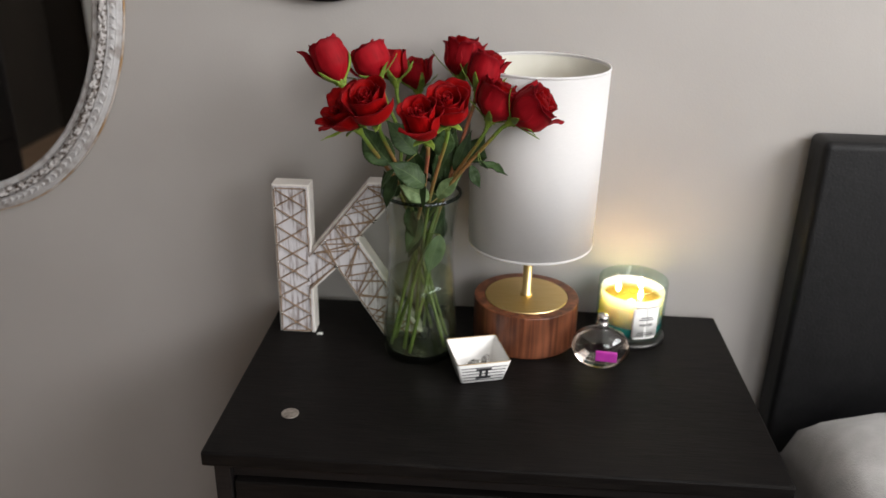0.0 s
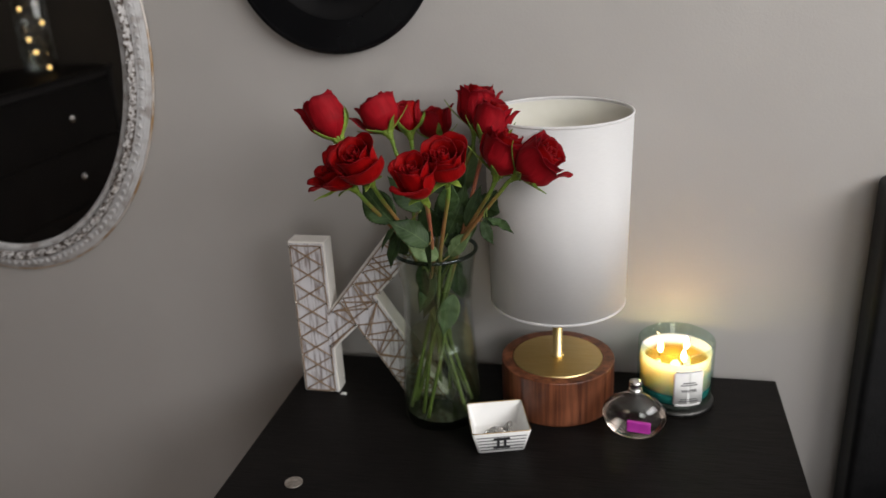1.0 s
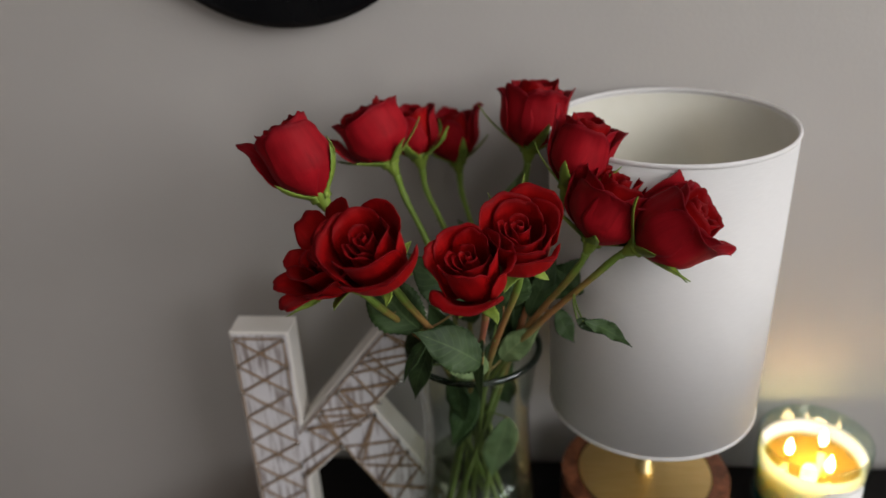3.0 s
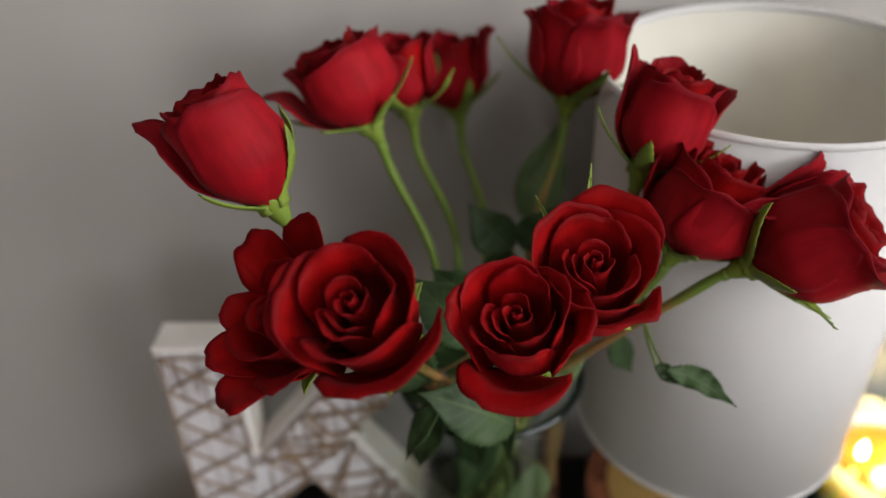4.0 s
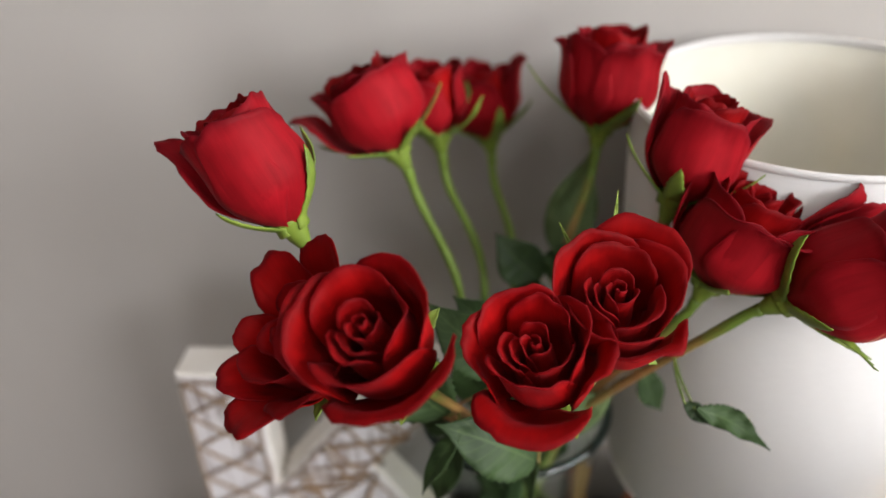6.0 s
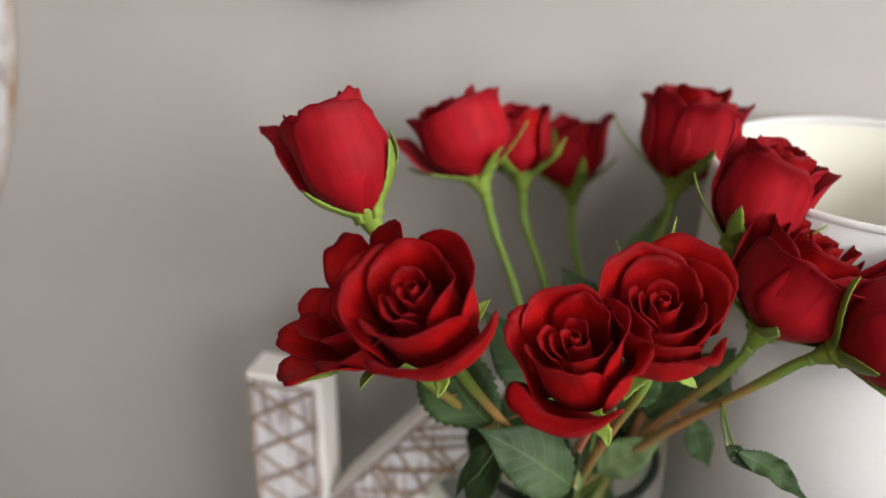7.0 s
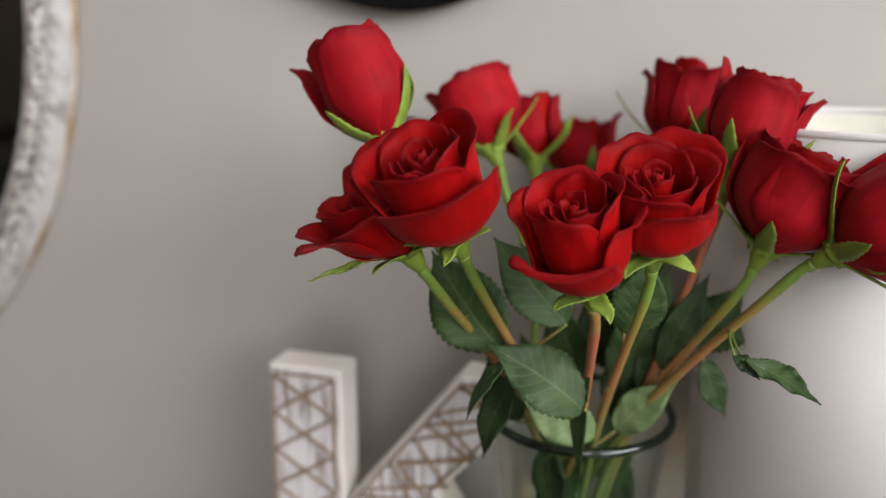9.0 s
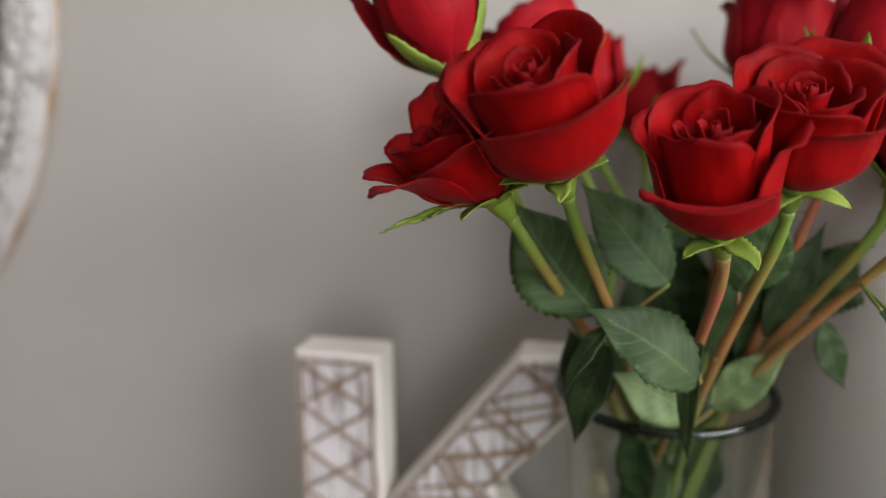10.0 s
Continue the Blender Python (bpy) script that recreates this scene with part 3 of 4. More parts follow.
pl = part("plate_body", clean(lathe([(0, 0.006), (0.06, 0.006), (0.088, 0.007), (0.098, 0.012), (0.104, 0.017), (0.112, 0.018), (0.150, 0.021), (0.1575, 0.0225), (0.1595, 0.021), (0.158, 0.018), (0.11, 0.012), (0.09, 0.002), (0, 0.002)], 96)), M_PLATE, plate)
pl.matrix_local = pose(0, 0, 0, 90)

# ---- letter K ----
letter = thing("letter_k", "white wooden letter K wound with jute twine, standing on the chest", "letter", (-0.206, 1.172, TOP_Z))
letter.scale = (1, 1, 1.02)
K_OUT = [(0, 0), (0.059, 0), (0.059, 0.078), (0.098, 0.117), (0.175, 0), (0.245, 0), (0.134, 0.169), (0.217, 0.261), (0.150, 0.261), (0.059, 0.147), (0.059, 0.253), (0, 0.253)]
part("letter_body", extrude_outline(K_OUT, 0.002, 0.032, 0.0012), M_K_SIDE, letter, smooth=False)


def inset(outline, d):
    out = []
    n = len(outline)
    for i in range(n):
        p, q, r = Vector(outline[i - 1]), Vector(outline[i]), Vector(outline[(i + 1) % n])
        a, b = (q - p).normalized(), (r - q).normalized()
        na, nb = Vector((-a.y, a.x)), Vector((-b.y, b.x))
        m = (na + nb)
        out.append(tuple(q + m * (d / max(0.3, 1 + na.dot(nb)))))
    return out


K_IN = inset(K_OUT, 0.003)
part("letter_face", extrude_outline(K_IN, 0.0, 0.0035), M_K_FACE, letter, "whitewashed wood face", smooth=False)
K_NAIL = inset(K_OUT, 0.005)
rng = random.Random(3)


def strand(points, r=0.0011):
    pts = []
    for a, b in zip(points, points[1:]):
        for s in range(6):
            f = s / 6
            pts.append((a[0] + (b[0] - a[0]) * f + rng.uniform(-0.0003, 0.0003), -0.0022 - 0.0008 * math.sin(math.pi * f) + rng.uniform(-0.0003, 0.0003), a[1] + (b[1] - a[1]) * f))
    pts.append((points[-1][0], -0.0022, points[-1][1]))
    return tube(pts, r, 6)


def zigzag(a0, a1, b0, b1, n, phase=0):
    """Points that go to and fro between two edges."""
    out = []
    for i in range(n + 1):
        f = i / n
        p, q = (a0, a1) if (i + phase) % 2 == 0 else (b0, b1)
        out.append((p[0] + (q[0] - p[0]) * f, p[1] + (q[1] - p[1]) * f))
    return out


part("twine_border", clean(strand(K_NAIL + K_NAIL[:1], 0.0010)), M_TWINE, letter)
arm = (((0.064, 0.143), (0.153, 0.254), (0.098, 0.125), (0.207, 0.255)), ((0.101, 0.122), (0.178, 0.006), (0.136, 0.163), (0.237, 0.006)))
lines = [zigzag((0.005, 0.005), (0.005, 0.247), (0.054, 0.005), (0.054, 0.247), 8), zigzag((0.005, 0.005), (0.005, 0.247), (0.054, 0.005), (0.054, 0.247), 8, 1)]
for a in arm:
    lines += [zigzag(*a, 5), zigzag(*a, 5, 1), zigzag(*a, 7, 1)]
lines.append([(0.054, 0.10), (0.134, 0.163), (0.064, 0.143), (0.098, 0.122), (0.054, 0.085)])
nail_me = mesh_from("nail", *lathe([(0.0008, 0.0), (0.0008, 0.004), (0.0016, 0.0042), (0.0016, 0.0048), (0, 0.005)], 8), M_SILVER)
for ln in lines:
    part("twine_strand", clean(strand(ln)), M_TWINE, letter)
    for x, z in ln:
        nl = new("nail", nail_me)
        nl.parent = letter
        nl.matrix_local = pose(x, 0, z, 90)

# ---- table lamp ----
lamp = thing("table_lamp", "table lamp with white drum shade on a walnut and brass base", "lamp", (0.199, 1.203, TOP_Z))
part("base", clean(lathe([(0, 0), (0.080, 0), (0.084, 0.002), (0.085, 0.006), (0.085, 0.0725), (0.0845, 0.0736), (0.0835, 0.074), (0.0685, 0.074), (0.068, 0.0715), (0, 0.0715)], 180)), M_WALNUT, lamp, "walnut veneered drum base", smooth=False)
part("base_plate", clean(lathe([(0, 0.0718), (0.0668, 0.0718), (0.0673, 0.0732), (0.0665, 0.0748), (0, 0.0752)], 180)), M_BRASS, lamp, "brushed brass disc", smooth=False)
part("stem", clean(lathe([(0, 0.075), (0.010, 0.075), (0.010, 0.078), (0.0075, 0.0795), (0.0075, 0.30), (0.004, 0.302), (0, 0.302)], 32)), M_BRASS, lamp)
SH0, SH1, SR, SB = 0.172, 0.448, 0.1016, 0.0977
part("shade", clean(lathe([(SB, SH0), (SR, SH1), (SR - 0.0012, SH1), (SB - 0.0012, SH0)], 128, closed=True)), M_SHADE, lamp, "white linen drum shade")
part("shade_lining", clean(lathe([(SB - 0.0015, SH0 + 0.003), (SR - 0.0015, SH1 - 0.003), (SR - 0.0022, SH1 - 0.003), (SB - 0.0022, SH0 + 0.003)], 128, closed=True)), M_SHADE_IN, lamp)
for z, sr in ((SH0, SB), (SH1, SR)):
    ring = [(sr - 0.0006 + 0.0016 * math.cos(q), z + 0.0022 * math.sin(q)) for q in [k * math.pi / 4 for k in range(8)]]
    part("shade_rim", clean(lathe(ring, 128, closed=True)), M_SHADE, lamp)
for k in range(3):
    a = k * 2 * math.pi / 3 + 0.4
    part("spider_arm", clean(tube([(0.004 * math.cos(a), 0.004 * math.sin(a), 0.298), (0.0975 * math.cos(a), 0.0975 * math.sin(a), 0.31)], 0.0016, 6)), M_BRASS, lamp)
part("bulb", clean(lathe([(0, 0.303), (0.012, 0.304), (0.012, 0.32), (0.022, 0.342), (0.027, 0.36), (0.022, 0.38), (0.01, 0.39), (0, 0.392)], 24)), M_CERAMIC, lamp, "white frosted bulb, unlit")

# ---- candle ----
candle = thing("jar_candle", "lit three-wick cream candle in a green-tinted glass jar", "candle", (0.374, 1.228, TOP_Z))
part("coaster", clean(lathe([(0, 0), (0.052, 0), (0.054, 0.002), (0.054, 0.006), (0.052, 0.008), (0, 0.008)], 64)), M_PEWTER, candle, "dark metal lid under the jar").location = (0.004, -0.006, 0)
part("jar", clean(lathe([(0, 0.0085), (0.050, 0.0085), (0.055, 0.012), (0.056, 0.018), (0.056, 0.098), (0.0555, 0.1005), (0.054, 0.1015), (0.0528, 0.1), (0.0528, 0.02), (0.049, 0.0145), (0, 0.0145)], 80)), M_JAR_GLASS, candle)
part("jar_foot", clean(lathe([(0, 0.015), (0.0488, 0.015), (0.0522, 0.0205), (0.0524, 0.032), (0, 0.032)], 64)), M_TEAL, candle, "teal tinted jar bottom")
part("wax", clean(lathe([(0, 0.0325), (0.0522, 0.0325), (0.0522, 0.083), (0.0505, 0.0835), (0.0490, 0.0815), (0.0482, 0.0725), (0.046, 0.066), (0, 0.066)], 64)), M_WAX, candle)
part("melted_wax", clean(lathe([(0, 0.0663), (0.0462, 0.0663), (0.0479, 0.0698), (0.0470, 0.0695), (0, 0.0695)], 64)), M_MELT, candle, "clear golden pool of melted wax")
for k in range(3):
    a = k * 2 * math.pi / 3 - 1.2
    x, y = 0.024 * math.cos(a), 0.024 * math.sin(a)
    wk = part("wick", clean(tube([(x, y, 0.0680), (x, y, 0.072), (x + 0.001, y, 0.076)], 0.0009, 6)), M_INK, candle)
    fl = part("flame", clean(lathe([(0, 0.0), (0.0028, 0.003), (0.0042, 0.008), (0.0034, 0.013), (0.0016, 0.018), (0, 0.022)], 16)), M_FLAME, wk, "bright yellow flame")
    fl.location = (x + 0.001, y, 0.074)


def bent_label(r, a0, a1, z0, z1, n=14, t=0.0005):
    verts, faces = [], []
    for i in range(n + 1):
        a = a0 + (a1 - a0) * i / n
        for rr, z in ((r, z0), (r, z1), (r + t, z1), (r + t, z0)):
            verts.append((rr * math.cos(a), rr * math.sin(a), z))
    for i in range(n):
        for j in range(4):
            faces.append((i * 4 + j, i * 4 + (j + 1) % 4, i * 4 + 4 + (j + 1) % 4, i * 4 + 4 + j))
    faces += [(0, 1, 2, 3), tuple(n * 4 + j for j in (3, 2, 1, 0))]
    return verts, faces


glow = bpy.data.lights.new("candle_light", "POINT")
glow.energy, glow.color, glow.shadow_soft_size = 0.24, (1.0, 0.72, 0.36), 0.008
new("candle_light", glow).location = (0.374, 1.228, TOP_Z + 0.081)

LA = radians(-72)
lab_v, lab_f = [], []
for w, z0, z1 in ((0.35, 0.018, 0.0215), (0.40, 0.0215, 0.073), (0.35, 0.073, 0.0765)):
    strip = bent_label(0.0562, LA - w, LA + w, z0, z1)
    lab_f += [tuple(i + len(lab_v) for i in f) for f in strip[1]]
    lab_v += strip[0]
lab = part("label", clean((lab_v, lab_f)), M_PAPER, candle, "white paper label with grey print")
for z0, z1, w in ((0.056, 0.0575, 0.16), (0.0525, 0.0538, 0.22), (0.026, 0.0272, 0.26), (0.0295, 0.0305, 0.22)):
    part("print_bar", clean(bent_label(0.0568, LA - w, LA + w, z0, z1)), M_INK, lab)

word = bpy.data.curves.new("word", "FONT")
word.body, word.size, word.align_x, word.align_y, word.extrude = "WINTER", 0.0062, "CENTER", "CENTER", 0.0002
word_ob = new("label_word", word)
word_me = bpy.data.meshes.new_from_object(word_ob.evaluated_get(bpy.context.evaluated_depsgraph_get()))
bpy.data.objects.remove(word_ob)
word_me.materials.append(M_INK)
for v in word_me.vertices:
    a = LA + v.co.x / 0.0571
    r = 0.0571 + v.co.z
    v.co = (r * math.cos(a), r * math.sin(a), 0.0435 + v.co.y)
tagged(new("label_word", word_me), "dark printed word").parent = lab

# ---- perfume bottle ----
perfume = thing("perfume_bottle", "round flattened glass perfume bottle with magenta label", "perfume", (0.314, 1.117, TOP_Z))
ang = radians(-8)


def flask(scale):
    prof = [(0.012, 0.0), (0.020, 0.0012), (0.031, 0.008), (0.0395, 0.02), (0.0425, 0.031), (0.040, 0.043), (0.031, 0.054), (0.018, 0.0605), (0.009, 0.063), (0.0075, 0.066)]
    zc = 0.031
    return [(0, zc + (prof[0][1] - zc) * scale + 0.0022)] + [(r * scale, zc + (z - zc) * scale + 0.0022) for r, z in prof] + [(0, zc + (prof[-1][1] - zc) * scale + 0.0022)]


for nm, sc, mt, lb in (("bottle", 1.07, M_GLASS, "clear thick glass body"), ("liquid", 0.92, M_PERFUME, "pale pink perfume")):
    o = part(nm, clean(lathe(flask(sc), 56)), mt, perfume, lb)
    o.matrix_local = Matrix.Rotation(ang, 4, "Z") @ Matrix.Diagonal((1, 0.62, 1, 1))
part("collar", clean(lathe([(0, 0.066), (0.0095, 0.066), (0.010, 0.068), (0.009, 0.072), (0.007, 0.073), (0, 0.073)], 32)), M_SILVER, perfume).location = (0, 0, 0.0046)
part("cap", clean(lathe([(0, 0.073), (0.006, 0.073), (0.0085, 0.075), (0.009, 0.081), (0.008, 0.0835), (0, 0.084)], 32)), M_SILVER, perfume, "small silver spray cap").location = (0, 0, 0.0046)
pk = part("label", box(-0.006, 0.026, -0.0318, -0.0258, 0.0245, 0.0405, bevel=0.001), M_PINK, perfume, "magenta rectangular label", smooth=False)
pk.matrix_local = Matrix.Rotation(ang, 4, "Z")

# ---- ring dish ----
dish = thing("ring_dish", "square white ceramic ring dish with gold rim", "dish", (0.1245, 1.080, TOP_Z))
dish.rotation_euler = (0, 0, radians(16.4))


def square_loop(h, z, c, n=4):
    out = []
    for cx, cy, a0 in ((h - c, h - c, 0), (-h + c, h - c, 90), (-h + c, -h + c, 180), (h - c, -h + c, 270)):
        for i in range(n + 1):
            a = radians(a0 + 90 * i / n)
            out.append((cx + c * math.cos(a), cy + c * math.sin(a), z))
    return out


loops = [square_loop(*q) for q in ((0.006, 0.0, 0.002), (0.0315, 0.0, 0.005), (0.0335, 0.0015, 0.005), (0.0415, 0.036, 0.004), (0.0405, 0.0372, 0.004), (0.0392, 0.036, 0.004), (0.0315, 0.0055, 0.005), (0.030, 0.0045, 0.005), (0.004, 0.0045, 0.002))]
verts = [v for lp in loops for v in lp]
k = len(loops[0])
faces = [(j * k + i, j * k + (i + 1) % k, (j + 1) * k + (i + 1) % k, (j + 1) * k + i) for j in range(len(loops) - 1) for i in range(k)]
faces += [tuple(range(k))[::-1], tuple((len(loops) - 1) * k + i for i in range(k))]
part("bowl", clean((verts, faces)), M_CERAMIC, dish)
edge = square_loop(0.0406, 0.0372, 0.004)
part("gold_rim", clean(tube(edge + edge[:2], 0.0007, 6)), M_GOLD_EDGE, dish, "thin gold painted rim")
for i in range(5):
    z = 0.006 + i * 0.0058
    h = 0.0337 + 0.008 * (z / 0.036)
    part("stripe", box(-h + 0.005, h - 0.005, -h - 0.0004, -h + 0.0004, z, z + 0.0010), M_INK, dish, "thin grey stripe", smooth=False)
for q in ((-0.0065, -0.0030, 0.009, 0.028), (0.0030, 0.0065, 0.009, 0.028), (-0.0115, 0.0115, 0.009, 0.0122), (-0.0115, 0.0115, 0.0248, 0.028)):
    zc = (q[2] + q[3]) / 2
    h = 0.0337 + 0.008 * (zc / 0.036)
    o = part("emblem_bar", box(q[0], q[1], -0.0007, 0.0007, q[2] - zc, q[3] - zc), M_INK, dish, "black printed emblem", smooth=False)
    o.matrix_local = Matrix.Translation((0, -h - 0.0003, zc)) @ Matrix.Rotation(radians(12.5), 4, "X")
rng = random.Random(11)
for i in range(10):
    r = rng.uniform(0.0078, 0.0100)
    ringy = [(r + 0.0011 * math.cos(q), 0.0017 * math.sin(q)) for q in [j * math.pi / 4 for j in range(8)]]
    rg = thing("ring", "small silver finger ring lying in the dish", "ring", group="rings in the dish")
    dx, dy = rng.uniform(-0.012, 0.015), rng.uniform(-0.013, 0.012)
    tilt = rng.uniform(5, 55)
    rg.matrix_world = pose(0.1245, 1.08, TOP_Z, 0, 0, 16.4) @ pose(dx, dy, 0.0064 + r * math.sin(radians(tilt)), tilt, 0, rng.uniform(0, 360))
    part("band", clean(lathe(ringy, 28, closed=True)), M_DARK_SILVER, rg)
    if i % 3 != 2:
        st = part("gem", clean(lathe([(0, -0.0022), (0.0034, 0.0008), (0.0024, 0.0020), (0, 0.0021)], 8)), M_GLASS if i % 2 else M_DARK_SILVER, rg, "small cut stone", smooth=False)
        st.matrix_local = pose(r + 0.0015, 0, 0, 0, 90, 0)

coin = thing("coin", "dull silver coin lying flat on the chest", "coin", (-0.133, 0.939, TOP_Z))
part("coin_disc", clean(lathe([(0, 0), (0.0118, 0), (0.0124, 0.0004), (0.0124, 0.0014), (0.0118, 0.0018), (0.0110, 0.0015), (0, 0.0015)], 48)), material("worn_nickel", (0.22, 0.19, 0.165), 0.5, 0.6, second=(0.36, 0.32, 0.28), scale=220, bump=0.3), coin)

scrap = thing("paper_scrap", "tiny white crumb of paper lying beside the letter", "scrap", (-0.139, 1.170, TOP_Z))
part("scrap_piece", clean(soft_block(-0.005, 0.005, -0.003, 0.003, 0.0, 0.0025, 4.0, 0.001, 6)), M_PAPER, scrap)

# ---- fairy lights across the room ----
jar = thing("fairy_light_jar", "clear glass jar holding warm fairy lights", "lamp", (-2.38, -0.90, 0.93))
part("jar", clean(lathe([(0, 0), (0.07, 0), (0.075, 0.01), (0.075, 0.33), (0.06, 0.37), (0.058, 0.37), (0.071, 0.325), (0.071, 0.014), (0, 0.012)], 32)), M_VASE_CLEAR, jar)
rng = random.Random(2)
wire = [Vector((0.045 * math.cos(i * 1.3), 0.045 * math.sin(i * 1.3), 0.03 + i * 0.022)) for i in range(14)]
part("wire", clean(tube(glide(wire, 5), 0.0008, 5)), M_GOLD_EDGE, jar)
for w in wire[::3]:
    o = part("bulb", clean(lathe([(0, -0.006), (0.005, -0.003), (0.005, 0.003), (0, 0.007)], 8)), M_FAIRY, jar)
    o.location = w

# ---- vase ----
M_VASE = thin_glass("vase_glass", (0.91, 0.94, 0.92), 0.9)
M_VASE_RIM = thin_glass("vase_rim_glass", (0.36, 0.44, 0.42), 0.9)
M_VASE_WATER = thin_glass("vase_water", (0.93, 0.955, 0.86), 0.15)
nn, ll = M_VASE_WATER.node_tree.nodes, M_VASE_WATER.node_tree.links
haze, blend = nn.new("ShaderNodeBsdfTranslucent"), nn.new("ShaderNodeMixShader")
haze.inputs[0].default_value = (0.55, 0.60, 0.42, 1)
blend.inputs[0].default_value = 0.12
ll.new(nn["Mix Shader"].outputs[0], blend.inputs[1])
ll.new(haze.outputs[0], blend.inputs[2])
ll.new(blend.outputs[0], nn["Material Output"].inputs[0])
VX, VY = 0.031, 1.142
vase = thing("vase", "clear glass vase with a little water, standing on the chest", "vase", (VX, VY, TOP_Z))
outer = [(0.054, 0.0), (0.0580, 0.003), (0.0592, 0.010), (0.0578, 0.05), (0.0530, 0.11), (0.0500, 0.155), (0.0495, 0.20), (0.0560, 0.253), (0.0585, 0.262), (0.0600, 0.2655)]
inner = [(0.0570, 0.2660), (0.0550, 0.2605), (0.0530, 0.250), (0.0467, 0.20), (0.0472, 0.155), (0.0502, 0.11), (0.0550, 0.05), (0.0556, 0.016), (0.050, 0.011)]
part("glass_body", clean(lathe([(0, 0.0), *outer, *inner, (0, 0.010)], 80)), M_VASE, vase)
rim = [(0.0583 + 0.0030 * math.cos(q), 0.2660 + 0.0030 * math.sin(q)) for q in [k * math.pi / 4 for k in range(8)]]
part("rim", clean(lathe(rim, 80, closed=True)), M_VASE_RIM, vase, "thick rolled glass rim")
part("water", clean(lathe([(0, 0.012), (0.050, 0.0125), (0.0550, 0.018), (0.0545, 0.05), (0.0497, 0.11), (0.0478, 0.135), (0, 0.135)], 64)), M_VASE_WATER, vase, "slightly cloudy greenish water")


# ---- roses ----
def smooth01(x):
    x = max(0.0, min(1.0, x))
    return x * x * (3 - 2 * x)


def petal(phi, W, R, H, top_r, flare, curl, point, seed, nu=16, nv=14, calm=1.0, lobed=0.20, edge_roll=0.22):
    """One cupped petal round the z axis, narrow at its foot, its rim rolled outwards."""
    verts, faces = [], []
    for j in range(nv + 1):
        v = j / nv
        for i in range(nu + 1):
            u = i / nu * 2 - 1
            wav = noise.noise(Vector((u * 2.3 + seed * 3.7, v * 1.5, seed)))
            h = 1 - lobed * abs(u) ** (4 if lobed < 0.25 else 2.4) + calm * 0.035 * noise.noise(Vector((u * 3.1, seed * 1.9, 4))) + 0.012 * noise.noise(Vector((u * 11, seed * 1.3, 2))) + point * 0.05 * math.exp(-(u / 0.2) ** 2)
            s = v * h
            wid = 0.34 + 0.66 * math.sin(min(v / 0.6, 1) * math.pi / 2) - 0.18 * max(0, v - 0.6) / 0.4
            a = phi + u * W * wid
            r = R * (0.20 + 0.80 * math.sin(min(s / 0.46, 1) * math.pi / 2)) + (top_r - R) * smooth01((s - 0.40) / 0.6)
            r += flare * s ** 2.2
            z = H * s - 0.42 * flare * s ** 2.6
            k = max(0.0, (s - 0.74) / 0.26)
            roll = curl * (0.65 + 0.6 * noise.noise(Vector((u * 1.7 + 9, seed * 2.3, 1))))
            r += roll * k ** 1.6
            z -= roll * 0.85 * k ** 2.4
            e = max(0.0, abs(u) - 0.68) / 0.32
            r += edge_roll * curl * e * e * v + 0.0013 * u + calm * 0.0020 * wav * v + calm * 0.0010 * v * noise.noise(Vector((u * 6, v * 5, seed * 5)))
            z += 0.0012 * wav * v
            verts.append((r * math.cos(a), r * math.sin(a), z))
    for j in range(nv):
        for i in range(nu):
            q = j * (nu + 1) + i
            faces.append((q, q + 1, q + nu + 2, q + nu + 1))
    return verts, faces


def add_petal(root, geo, mat):
    o = part("petal", geo, mat, root)
    layer = o.data.uv_layers.new(name="petal")
    for lp in o.data.loops:
        layer.data[lp.index].uv = ((lp.vertex_index % 17) / 16, (lp.vertex_index // 17) / 14)
    sol = o.modifiers.new("thick", "SOLIDIFY")
    sol.thickness, sol.offset = 0.0005, 0
    return o


def blade(base, tip, width, facing, bend=0.1, arch=0.0, fold=0.15, teeth=0.0, seed=0.0, nl=48, nw=8, sway=0.05, ruffle=0.10):
    """A leaf between two points: folded along its midrib, saw-toothed, its edges waved, its line swaying sideways."""
    base, tip, facing = Vector(base), Vector(tip), Vector(facing)
    d = tip - base
    length = d.length
    d.normalize()
    f = (facing - d * facing.dot(d)).normalized()
    side = d.cross(f)
    verts, faces = [], []
    lean = sway * noise.noise(Vector((seed * 7.3, 0.5, 1.7))) * 2.2
    for j in range(nl + 1):
        t = j / nl
        w = width * (math.sin(math.pi * t ** 0.76) ** (0.70 + 0.7 * t) if 0 < t < 1 else 0.02)
        saw = 1 - teeth * ((j % 3) / 2.0)
        mid = base + d * (length * t) + f * (arch * length * 4 * t * (1 - t)) + f * (-bend * length * (t - 0.35) ** 2 + 0.045 * length * noise.noise(Vector((t * 2.4, seed, 0))))
        mid += side * (lean * length * 4 * t * (1 - t))
        for i in range(nw + 1):
            u = i / nw * 2 - 1
            k = saw if abs(u) > 0.99 else 1.0
            edge = abs(u) ** 2
            verts.append(mid + side * (u * k * w / 2) + d * (0.0016 * (1 - k) * 8 + 0.03 * w * edge) + f * (fold * abs(u) * w / 2 + 0.06 * w * noise.noise(Vector((t * 6, u * 2, seed))) + ruffle * w * edge * noise.noise(Vector((t * 5.5, u * 1.2 + 3, seed * 2.1)))))
    for j in range(nl):
        for i in range(nw):
            q = j * (nw + 1) + i
            faces.append((q, q + 1, q + nw + 2, q + nw + 1))
    return verts, faces


